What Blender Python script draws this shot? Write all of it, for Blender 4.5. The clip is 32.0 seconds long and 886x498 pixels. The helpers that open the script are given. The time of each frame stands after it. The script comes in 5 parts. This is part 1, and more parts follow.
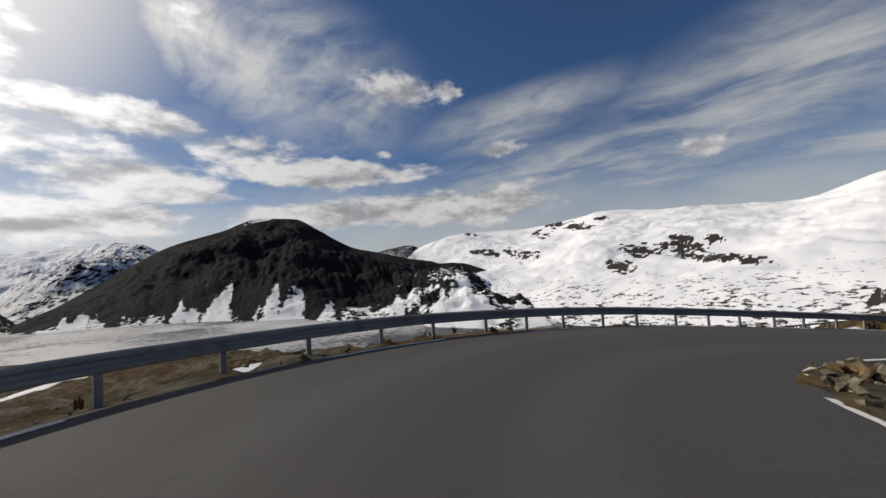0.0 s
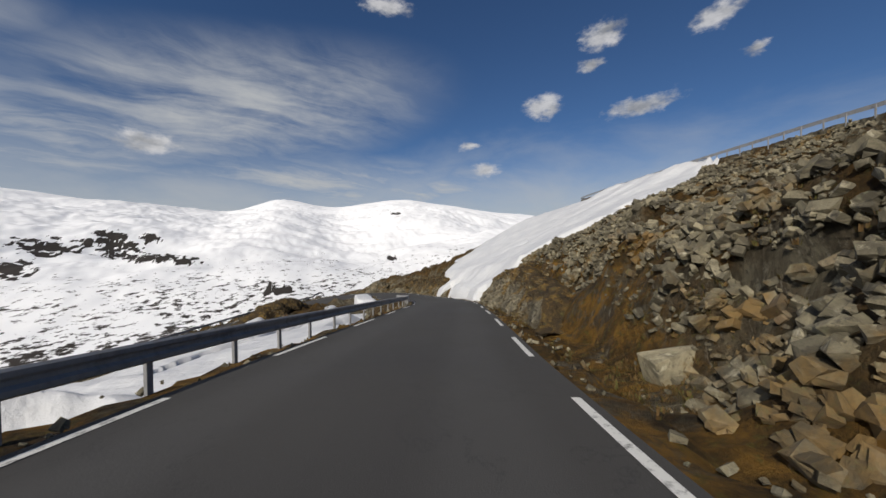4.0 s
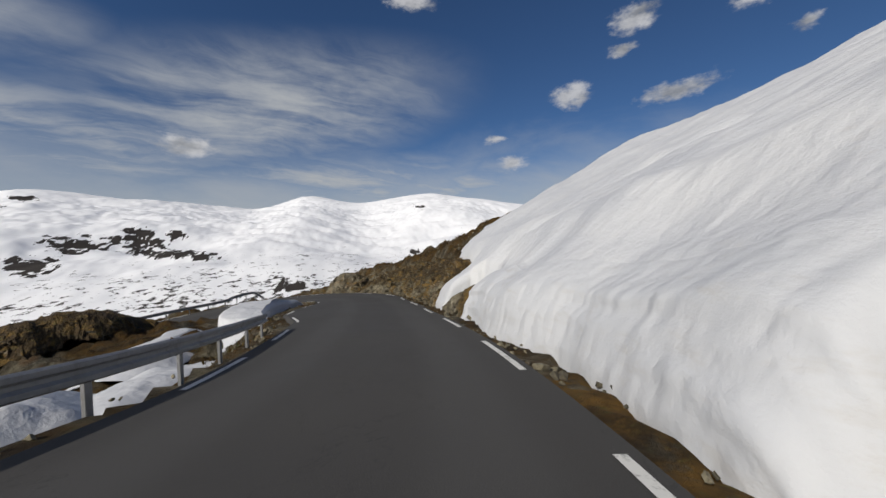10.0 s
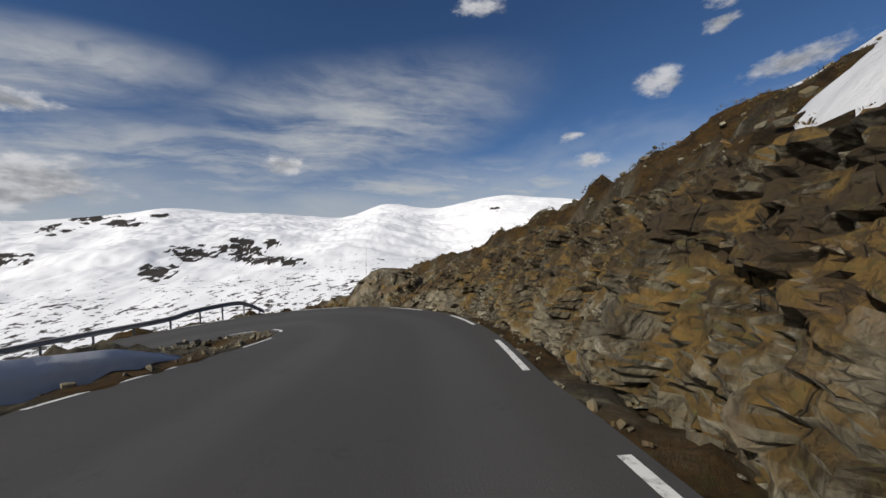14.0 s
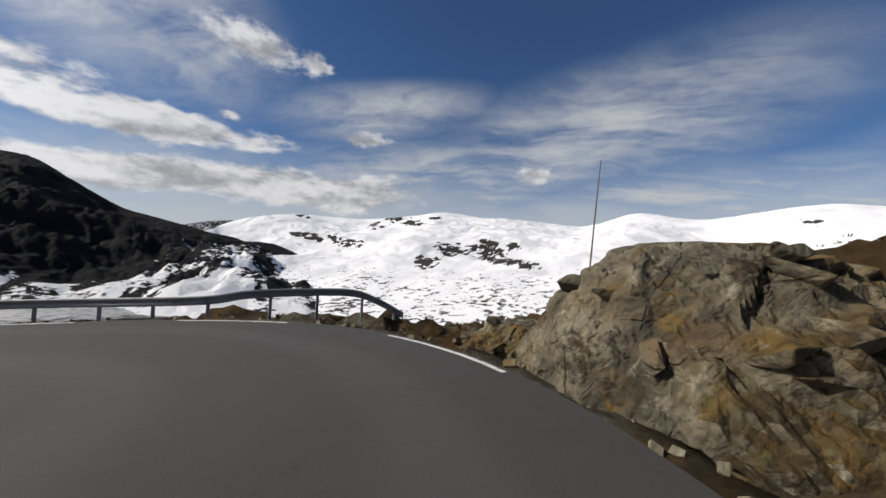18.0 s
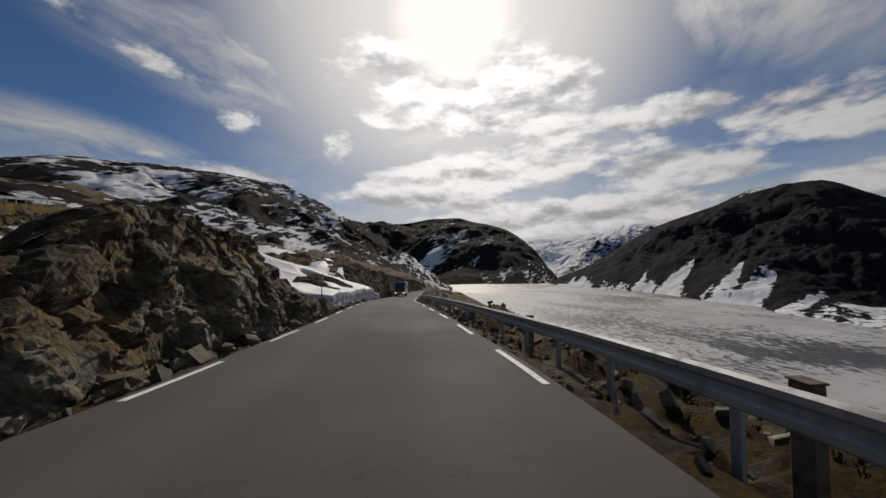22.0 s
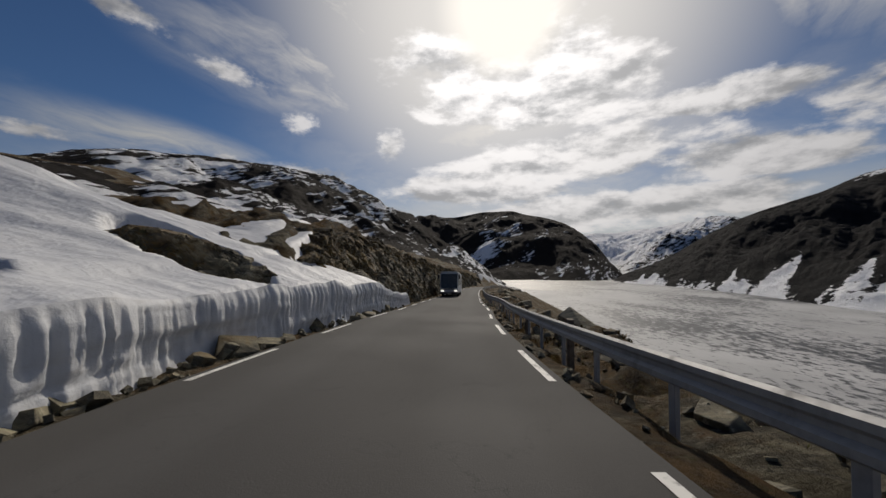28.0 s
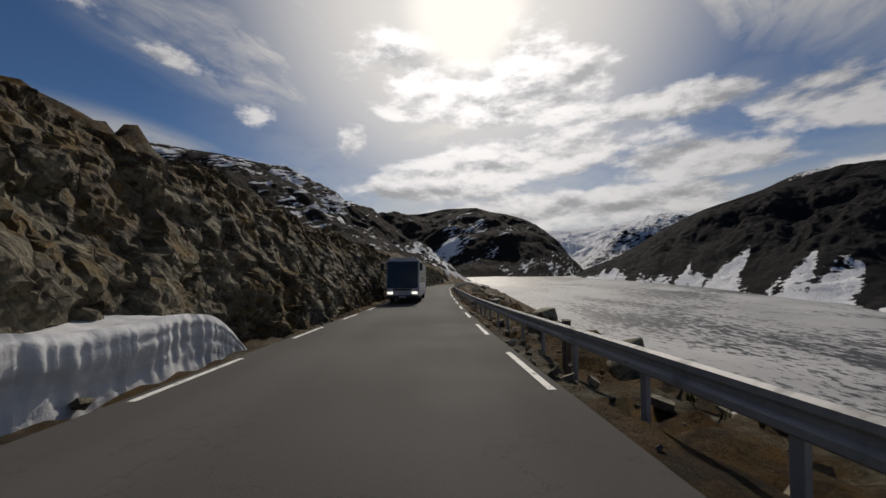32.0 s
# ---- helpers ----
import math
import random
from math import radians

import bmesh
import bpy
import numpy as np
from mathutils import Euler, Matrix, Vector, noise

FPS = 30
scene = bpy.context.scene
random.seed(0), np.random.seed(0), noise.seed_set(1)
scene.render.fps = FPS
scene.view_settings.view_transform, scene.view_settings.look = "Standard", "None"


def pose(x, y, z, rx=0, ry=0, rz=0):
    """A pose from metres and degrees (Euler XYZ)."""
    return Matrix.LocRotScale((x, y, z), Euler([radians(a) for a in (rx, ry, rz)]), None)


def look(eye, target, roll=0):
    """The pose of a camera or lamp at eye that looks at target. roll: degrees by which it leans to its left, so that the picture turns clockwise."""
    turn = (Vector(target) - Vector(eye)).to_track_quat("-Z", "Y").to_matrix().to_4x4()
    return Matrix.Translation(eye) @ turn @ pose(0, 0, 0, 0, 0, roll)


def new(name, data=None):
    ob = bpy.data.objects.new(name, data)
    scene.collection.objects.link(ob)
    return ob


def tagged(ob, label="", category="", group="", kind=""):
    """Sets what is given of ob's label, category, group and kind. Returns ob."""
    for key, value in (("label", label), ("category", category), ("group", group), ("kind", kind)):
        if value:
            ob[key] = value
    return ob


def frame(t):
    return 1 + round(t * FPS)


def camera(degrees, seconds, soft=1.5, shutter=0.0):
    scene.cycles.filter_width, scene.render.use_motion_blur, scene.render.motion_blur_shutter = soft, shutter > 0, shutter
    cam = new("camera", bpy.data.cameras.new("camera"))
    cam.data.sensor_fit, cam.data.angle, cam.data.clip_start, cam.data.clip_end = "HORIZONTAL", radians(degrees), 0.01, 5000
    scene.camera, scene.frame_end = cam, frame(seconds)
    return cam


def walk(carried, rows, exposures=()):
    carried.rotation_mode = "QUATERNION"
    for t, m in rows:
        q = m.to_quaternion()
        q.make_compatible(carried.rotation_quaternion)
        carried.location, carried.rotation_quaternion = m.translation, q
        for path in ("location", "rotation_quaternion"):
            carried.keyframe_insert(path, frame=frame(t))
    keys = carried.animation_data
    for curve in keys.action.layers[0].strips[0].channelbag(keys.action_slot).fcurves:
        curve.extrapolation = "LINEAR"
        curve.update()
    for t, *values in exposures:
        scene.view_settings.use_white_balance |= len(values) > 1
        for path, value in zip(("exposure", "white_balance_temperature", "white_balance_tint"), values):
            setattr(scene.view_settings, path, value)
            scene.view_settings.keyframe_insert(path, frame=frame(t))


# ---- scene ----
cam = camera(102.4, 32.0)
PATH = [
    (0, 0, 0, 0, 2.2, 3.2, 0),
    (0.5, 0.23, 2.2, -0.17, 0.8, 2.03, -12.18),
    (1, 0.93, 4.32, -0.36, 0.58, 2.23, -24.99),
    (1.5, 2.1, 6.25, -0.58, -0.26, 1.69, -37.87),
    (2, 3.69, 7.88, -0.82, -0.47, 1.03, -50.93),
    (2.5, 5.64, 9.18, -1.08, -0.52, 0.01, -62.08),
    (3, 7.88, 10.17, -1.35, -0.58, 0.36, -70.77),
    (3.5, 10.31, 10.93, -1.64, -0.62, 0.56, -74.53),
    (4, 12.87, 11.59, -1.94, -0.68, 0.81, -76.55),
    (4.5, 15.52, 12.19, -2.25, -0.84, 1.11, -78.2),
    (6.5, 26.49, 14.3, -3.53, -0.64, 1.83, -80.02),
    (7, 29.32, 14.79, -3.86, -0.78, 1.64, -80.19),
    (7.5, 32.18, 15.3, -4.2, -1.05, 1.06, -79.81),
    (8, 35.06, 15.83, -4.56, -1.2, 0.5, -79.29),
    (8.5, 37.95, 16.4, -4.91, -1.19, 0.4, -78.33),
    (9, 40.8, 17.03, -5.28, -1.27, 0.66, -76.6),
    (9.5, 43.61, 17.75, -5.64, -1.29, 1.27, -74.63),
    (10, 46.38, 18.57, -5.99, -1.4, 1.64, -72.25),
    (10.5, 49.09, 19.5, -6.35, -1.22, 1.58, -69.58),
    (11, 51.73, 20.56, -6.69, -1.05, 1.63, -66.86),
    (11.5, 54.31, 21.73, -7.03, -0.77, 1.89, -64.21),
    (12, 56.82, 22.99, -7.35, -0.66, 1.82, -62.15),
    (12.5, 59.25, 24.3, -7.66, -0.44, 1.97, -61.14),
    (13, 61.6, 25.61, -7.96, -0.51, 2.28, -60.76),
    (13.5, 63.88, 26.89, -8.24, -0.4, 2.8, -60.58),
    (15.5, 72.15, 31.97, -9.21, 0.66, 1.07, -56.16),
    (16, 73.96, 33.28, -9.41, 0.56, -0.33, -51.72),
    (16.5, 75.62, 34.71, -9.61, 0.45, -1.24, -46.85),
    (17, 77.12, 36.26, -9.81, 0.8, -1.85, -40.77),
    (17.5, 78.4, 37.97, -9.99, 0.96, -2.48, -32.81),
    (18, 79.4, 39.83, -10.17, 1.09, -2.99, -23.3),
    (18.5, 80.06, 41.82, -10.33, 1.37, -2.71, -13.04),
    (19, 80.32, 43.9, -10.5, 1.59, -2.91, -0.38),
    (19.5, 80.1, 45.98, -10.66, 1.31, -2.39, 12.91),
    (20, 79.39, 47.96, -10.81, 1.61, -1.84, 27.12),
    (20.5, 78.2, 49.73, -10.97, 1.85, -0.41, 41.25),
    (21, 76.55, 51.22, -11.12, 1.94, -0.71, 54.76),
    (21.5, 74.55, 52.38, -11.28, 1.99, 0.61, 65.89),
    (22, 72.29, 53.21, -11.45, 1.84, 0.65, 73.59),
    (22.5, 69.9, 53.85, -11.62, 1.62, 0.63, 76.52),
    (23, 67.42, 54.42, -11.8, 1.68, 1.21, 77.91),
    (23.5, 64.86, 54.93, -11.99, 1.74, 1.2, 79.62),
    (24, 62.24, 55.38, -12.18, 1.68, 1.16, 80.79),
    (24.5, 59.57, 55.81, -12.38, 1.4, 1.03, 81.14),
    (25, 56.89, 56.22, -12.58, 1.66, 1.31, 81.28),
    (25.5, 54.2, 56.63, -12.78, 1.54, 1.93, 81.45),
    (27.5, 43.4, 58.21, -13.62, 1.27, 0.85, 81.86),
    (28, 40.68, 58.61, -13.84, 1.1, 0.23, 81.66),
    (28.5, 37.96, 59.02, -14.07, 1.25, -0.39, 81),
    (29, 35.23, 59.47, -14.3, 1.03, -0.35, 80.48),
    (29.5, 32.51, 59.94, -14.53, 0.79, -0.45, 79.6),
    (30, 29.79, 60.47, -14.77, 0.87, -0.33, 78.4),
    (30.5, 27.07, 61.05, -15.01, 0.86, 0.41, 77.72),
    (31, 24.35, 61.66, -15.25, 0.85, 0.74, 76.93),
    (31.5, 21.64, 62.3, -15.49, 0.76, 0.55, 76.19),
    (32, 18.92, 62.98, -15.74, 0.72, 0.71, 75.84),
]
EXPOSURES = [(0.0, -0.3, 6750, 10), (2.5, -0.38, 6750, 10), (4.0, -0.25, 6600, 10), (9.0, -0.3, 6450, 10), (11.0, -0.47, 6500, 10), (13.0, -0.37, 6500, 10), (17.0, 0.02, 6500, 10), (20.0, -0.55, 6850, 11), (23.0, -0.8, 6800, 11), (32.0, -0.8, 6800, 11)]
walk(cam, [(t, pose(x, y, z, 90 + p, r, w)) for t, x, y, z, p, r, w in PATH], EXPOSURES)

# ---- light ----
SUN_YAW, SUN_UP = 71.5, 35.0


def toward(yaw, up):
    """The unit vector at so many degrees left of +y and above the horizon."""
    a, b = radians(yaw), radians(up)
    return Vector((-math.sin(a) * math.cos(b), math.cos(a) * math.cos(b), math.sin(b)))


sun = new("sun", bpy.data.lights.new("sun", "SUN"))
sun.data.energy, sun.data.angle, sun.data.color = 4.5, radians(0.6), (1.0, 0.94, 0.85)
sun.matrix_world = look(toward(SUN_YAW, SUN_UP) * 400, (0, 0, 0))

world = bpy.data.worlds.new("sky")
scene.world = world
world.use_nodes = True


# ---- noise for shapes ----
def lattice(ix, iy, iz, seed=0):
    h = (ix.astype(np.int64) * 374761393 + iy.astype(np.int64) * 668265263 + iz.astype(np.int64) * 2147483647 + seed * 974634577) & 0xFFFFFFFF
    h = ((h ^ (h >> 13)) * 1274126177) & 0xFFFFFFFF
    h = ((h ^ (h >> 16)) * 2246822519) & 0xFFFFFFFF
    return ((h ^ (h >> 15)) & 0xFFFFFF) / float(0xFFFFFF)


def vnoise(x, y, z=0.0, seed=0):
    """Smooth noise in -1..1 for arrays of places."""
    x, y, z = np.broadcast_arrays(np.asarray(x, float), np.asarray(y, float), np.asarray(z, float))
    ix, iy, iz = np.floor(x), np.floor(y), np.floor(z)
    fx, fy, fz = x - ix, y - iy, z - iz
    ux, uy, uz = (f * f * f * (f * (f * 6 - 15) + 10) for f in (fx, fy, fz))
    total = 0
    for a in (0, 1):
        for b in (0, 1):
            for c in (0, 1):
                w = (ux if a else 1 - ux) * (uy if b else 1 - uy) * (uz if c else 1 - uz)
                total = total + w * lattice(ix + a, iy + b, iz + c, seed)
    return total * 2 - 1


def fbm(x, y, z=0.0, octaves=4, seed=0, gain=0.5):
    total, amp, k = 0, 1.0, 1.0
    for o in range(octaves):
        total = total + amp * vnoise(np.asarray(x) * k, np.asarray(y) * k, np.asarray(z) * k, seed + o)
        amp, k = amp * gain, k * 2.03
    return total


def cells(x, y, z, seed=0):
    """Broken-rock noise: a value for the cell that each place lies in, tilted by a slope of the cell's own, and the distance to the cell's edge."""
    x, y, z = np.broadcast_arrays(np.asarray(x, float), np.asarray(y, float), np.asarray(z, float))
    bx, by, bz = np.floor(x), np.floor(y), np.floor(z)
    d1, d2, v1 = np.full(x.shape, 9.0), np.full(x.shape, 9.0), np.zeros(x.shape)
    for a in (-1, 0, 1):
        for b in (-1, 0, 1):
            for c in (-1, 0, 1):
                cx, cy, cz = bx + a, by + b, bz + c
                px, py, pz = (cx + lattice(cx, cy, cz, seed), cy + lattice(cx, cy, cz, seed + 1), cz + lattice(cx, cy, cz, seed + 2))
                d = np.sqrt((px - x) ** 2 + (py - y) ** 2 + (pz - z) ** 2)
                v = lattice(cx, cy, cz, seed + 3)
                nearer = d < d1
                d2 = np.where(nearer, d1, np.minimum(d2, d))
                v1 = np.where(nearer, v, v1)
                d1 = np.where(nearer, d, d1)
    return v1, d2 - d1


def facets(x, y, z, seed=0):
    """Cells as broken blocks: each one's value, the distance to its edge, and a plane of its own tilt across it."""
    bx, by, bz = np.floor(x), np.floor(y), np.floor(z)
    d1, d2, v1, t1 = np.full(x.shape, 9.0), np.full(x.shape, 9.0), np.zeros(x.shape), np.zeros(x.shape)
    for a in (-1, 0, 1):
        for b in (-1, 0, 1):
            for c in (-1, 0, 1):
                cx, cy, cz = bx + a, by + b, bz + c
                h = [lattice(cx, cy, cz, seed + i) for i in range(4)]
                ox, oy, oz = x - cx - h[0], y - cy - h[1], z - cz - h[2]
                d = np.sqrt(ox * ox + oy * oy + oz * oz)
                nearer = d < d1
                d2 = np.where(nearer, d1, np.minimum(d2, d))
                v1 = np.where(nearer, h[3], v1)
                t1 = np.where(nearer, ox * (h[1] * 2 - 1) + oy * (h[2] * 2 - 1) + oz * (h[0] * 2 - 1), t1)
                d1 = np.where(nearer, d, d1)
    return v1, d2 - d1, t1


def smooth(v, lo, hi):
    t = np.clip((v - lo) / (hi - lo), 0, 1)
    return t * t * (3 - 2 * t)


# ---- meshes ----
def mesh_from(name, verts, faces, material=None, smooth=False):
    me = bpy.data.meshes.new(name)
    verts = np.asarray(verts, np.float32).reshape(-1, 3)
    faces = np.asarray(faces, np.int32)
    n, k = faces.shape
    me.vertices.add(len(verts)), me.loops.add(n * k), me.polygons.add(n)
    me.vertices.foreach_set("co", verts.ravel())
    me.loops.foreach_set("vertex_index", faces.ravel())
    me.polygons.foreach_set("loop_start", np.arange(0, n * k, k, dtype=np.int32))
    me.polygons.foreach_set("use_smooth", np.full(n, smooth))
    me.update(calc_edges=True)
    if material:
        me.materials.append(material)
    return me


def grid_faces(rows, cols, flip=False):
    i = np.arange(rows * cols).reshape(rows, cols)
    a, b, c, d = i[:-1, :-1], i[:-1, 1:], i[1:, 1:], i[1:, :-1]
    return np.stack((a, d, c, b) if flip else (a, b, c, d), -1).reshape(-1, 4)


def add_value(me, name, values):
    at = me.attributes.new(name, "FLOAT", "POINT")
    at.data.foreach_set("value", np.asarray(values, np.float32).ravel())


def part(name, data, material, parent, label=""):
    """Links a bmesh or a mesh as one object under a thing or a part."""
    if isinstance(data, bmesh.types.BMesh):
        me = bpy.data.meshes.new(name)
        data.to_mesh(me), data.free()
        data = me
    if material and not data.materials:
        data.materials.append(material)
    ob = new(name, data)
    ob.parent = parent
    return tagged(ob, label)


def box(bm, lo, hi, bevel=0.0):
    made = bmesh.ops.create_cube(bm, size=1.0)["verts"]
    for v in made:
        v.co = Vector([l + (h - l) * (c + 0.5) for l, h, c in zip(lo, hi, v.co)])
    if bevel:
        edges = list({e for v in made for e in v.link_edges})
        bmesh.ops.bevel(bm, geom=edges, offset=bevel, segments=1, affect="EDGES")
    return made


def tube(bm, a, b, ra, rb=None, seg=10):
    a, b = Vector(a), Vector(b)
    m = Matrix.Translation((a + b) / 2) @ (b - a).to_track_quat("Z", "Y").to_matrix().to_4x4()
    return bmesh.ops.create_cone(bm, cap_ends=True, segments=seg, radius1=ra, radius2=ra if rb is None else rb, depth=(b - a).length, matrix=m)["verts"]


# ---- materials ----
class Nodes:
    """A small hand for writing node trees."""

    def __init__(self, tree):
        self.tree = tree
        tree.nodes.clear()

    def add(self, kind, **values):
        n = self.tree.nodes.new(kind)
        for key, value in values.items():
            if key.startswith("in_"):
                slot = key[3:]
                slot = int(slot) if slot.isdigit() else slot.replace("_", " ")
                self.put(n.inputs[slot], value)
            elif key == "op":
                n.operation = value
            elif key == "blend":
                n.blend_type = value
            elif key == "data":
                n.data_type = value
            elif key == "feature":
                n.feature = value
            elif key == "attribute":
                n.attribute_name = value
            elif key == "kind":
                n.noise_type = value
            elif key == "clamp":
                n.use_clamp = value
        return n

    def put(self, slot, value):
        if isinstance(value, bpy.types.NodeSocket):
            self.tree.links.new(value, slot)
        elif isinstance(value, tuple) and slot.type == "RGBA" and len(value) == 3:
            slot.default_value = (*value, 1)
        else:
            slot.default_value = value

    def math(self, op, a, b=0.0, c=0.0, clamp=False):
        n = self.add("ShaderNodeMath", op=op, clamp=clamp)
        for i, v in enumerate((a, b, c)):
            self.put(n.inputs[i], v)
        return n.outputs[0]

    def mix(self, f, a, b, blend="MIX"):
        n = self.add("ShaderNodeMix", data="RGBA", blend=blend)
        self.put(n.inputs[0], f), self.put(n.inputs[6], a), self.put(n.inputs[7], b)
        return n.outputs[2]

    def step(self, v, lo, hi, to=(0.0, 1.0)):
        n = self.add("ShaderNodeMapRange")
        n.interpolation_type = "SMOOTHSTEP"
        for i, x in enumerate((v, lo, hi, *to)):
            self.put(n.inputs[i], x)
        return n.outputs[0]

    def noise(self, at, scale, detail=5.0, rough=0.55, warp=0.0):
        n = self.add("ShaderNodeTexNoise", in_Vector=at, in_Scale=scale, in_Detail=detail, in_Roughness=rough, in_Distortion=warp)
        return n.outputs[0]

    def place(self, at, scale=(1, 1, 1), turn=(0, 0, 0)):
        n = self.add("ShaderNodeMapping", in_Vector=at)
        n.inputs["Scale"].default_value, n.inputs["Rotation"].default_value = scale, [radians(a) for a in turn]
        return n.outputs[0]

    def lie(self, at, scale, turn):
        """The place turned first and scaled along its new axes."""
        return self.place(self.place(at, (1, 1, 1), turn), scale)

    def bump(self, height, strength, distance):
        return self.add("ShaderNodeBump", in_Height=height, in_Strength=strength, in_Distance=distance).outputs[0]

    def attribute(self, name):
        return self.add("ShaderNodeAttribute", attribute=name).outputs["Fac"]


def material(name, paint):
    """A material whose surface paint(n, at) gives as inputs of the principled shader; at is the place in the world."""
    m = bpy.data.materials.new(name)
    m.use_nodes = True
    n = Nodes(m.node_tree)
    at = n.add("ShaderNodeNewGeometry").outputs["Position"]
    shader = n.add("ShaderNodeBsdfPrincipled")
    for key, value in paint(n, at).items():
        n.put(shader.inputs[key], value)
    out = n.add("ShaderNodeOutputMaterial")
    n.tree.links.new(shader.outputs[0], out.inputs[0])
    return m


def snow_paint(n, at):
    big = n.noise(at, 0.35, 4)
    fine = n.noise(at, 6.0, 6, 0.6)
    dirt = n.step(n.noise(n.place(at, (1, 1, 2.5)), 1.3, 6, 0.65), 0.58, 0.8)
    c = n.mix(n.step(big, 0.35, 0.7), (0.53, 0.54, 0.56), (0.62, 0.625, 0.63))
    c = n.mix(n.math("MULTIPLY", dirt, 0.28), c, (0.50, 0.44, 0.36))
    cups = n.add("ShaderNodeTexVoronoi", feature="SMOOTH_F1", in_Vector=n.place(at, (1.0, 0.55, 0.55), (0, 0, 20)), in_Scale=3.2).outputs["Distance"]
    h = n.math("ADD", n.math("MULTIPLY", n.noise(at, 2.2, 5, 0.6), 0.7), n.math("ADD", n.math("MULTIPLY", cups, 0.5), n.math("MULTIPLY", fine, 0.3)))
    return {"Base Color": c, "Roughness": 0.6, "Specular IOR Level": 0.25, "Normal": n.bump(h, 0.5, 0.17)}


def rock_tone(n, at, scale=1.0):
    """Grey gneiss with pale and rusty bands."""
    bent = n.lie(at, (scale * 0.6, scale * 0.8, scale * 2.6), (18, 52, 30))
    band = n.noise(bent, 0.95, 10, 0.70, 0.35)
    grain = n.noise(at, 9.0 * scale, 6, 0.7)
    c = n.mix(n.step(band, 0.36, 0.66), (0.055, 0.047, 0.032), (0.205, 0.18, 0.122))
    c = n.mix(n.step(n.noise(at, 0.5 * scale, 6, 0.6), 0.55, 0.74), c, (0.145, 0.092, 0.048))
    c = n.mix(n.step(n.noise(bent, 2.1, 8, 0.7), 0.56, 0.68), c, (0.29, 0.265, 0.20))
    return n.mix(n.step(grain, 0.48, 0.25), c, (0.035, 0.031, 0.027)), band, grain


def facing_up(n):
    return n.add("ShaderNodeSeparateXYZ", in_0=n.add("ShaderNodeNewGeometry").outputs["Normal"]).outputs[2]


def moss_tone(n, at):
    """Rusty heath, dry grass and moss."""
    c = n.mix(n.step(n.noise(at, 1.3, 7, 0.7), 0.35, 0.65), (0.050, 0.034, 0.014), (0.20, 0.118, 0.030))
    return n.mix(n.step(n.noise(at, 4.5, 6, 0.7), 0.52, 0.68), c, (0.115, 0.100, 0.030))


def rock_paint(n, at):
    c, band, grain = rock_tone(n, at)
    growth = n.noise(at, 0.42, 8, 0.66)
    moss = n.math("MULTIPLY", n.step(n.math("ADD", growth, n.math("MULTIPLY", n.attribute("brow"), 0.2)), 0.49, 0.57), n.step(facing_up(n), -0.05, 0.4))
    lum = n.step(n.attribute("tone"), 0, 1, (0.72, 1.5))
    c = n.mix(1.0, c, n.add("ShaderNodeCombineColor", in_0=lum, in_1=lum, in_2=lum).outputs[0], "MULTIPLY")
    c = n.mix(moss, c, n.mix(1.0, moss_tone(n, at), (0.80, 0.82, 0.85), "MULTIPLY"))
    heather = n.step(n.math("ADD", n.noise(at, 1.5, 9, 0.72), n.math("MULTIPLY", n.attribute("brow"), 0.10)), 0.56, 0.62)
    c = n.mix(n.math("MULTIPLY", heather, 0.85), c, n.mix(n.noise(at, 11.0, 4, 0.7), (0.018, 0.013, 0.008), (0.060, 0.040, 0.018)))
    chip = n.noise(n.lie(at, (0.8, 1, 1.6), (18, 52, 30)), 3.2, 9, 0.72)
    tilted = n.lie(at, (0.8, 1, 1.7), (18, 52, 30))
    blocks = n.add("ShaderNodeTexVoronoi", in_Vector=tilted, in_Scale=2.6).outputs["Distance"]
    chips = n.add("ShaderNodeTexVoronoi", in_Vector=n.lie(at, (0.9, 1.2, 1.7), (18, 52, 30)), in_Scale=7.5).outputs["Distance"]
    split = n.add("ShaderNodeTexVoronoi", feature="DISTANCE_TO_EDGE", in_Vector=n.mix(0.12, tilted, n.add("ShaderNodeTexNoise", in_Vector=at, in_Scale=1.6, in_Detail=5.0).outputs[1]), in_Scale=1.2).outputs["Distance"]
    crack = n.math("MULTIPLY", n.step(split, 0.022, 0.006), n.step(n.noise(at, 0.9, 4), 0.48, 0.62))
    c = n.mix(n.math("MULTIPLY", crack, 0.6), c, (0.022, 0.019, 0.016))
    h = n.math("ADD", n.math("ADD", n.math("MULTIPLY", blocks, -0.6), n.math("MULTIPLY", chips, -0.4)), n.math("ADD", n.math("MULTIPLY", chip, 0.9), n.math("MULTIPLY", band, 0.9)))
    h = n.math("SUBTRACT", h, n.math("MULTIPLY", crack, 0.7))
    return {"Base Color": c, "Roughness": 0.88, "Specular IOR Level": 0.3, "Normal": n.bump(h, 1.0, 0.12)}


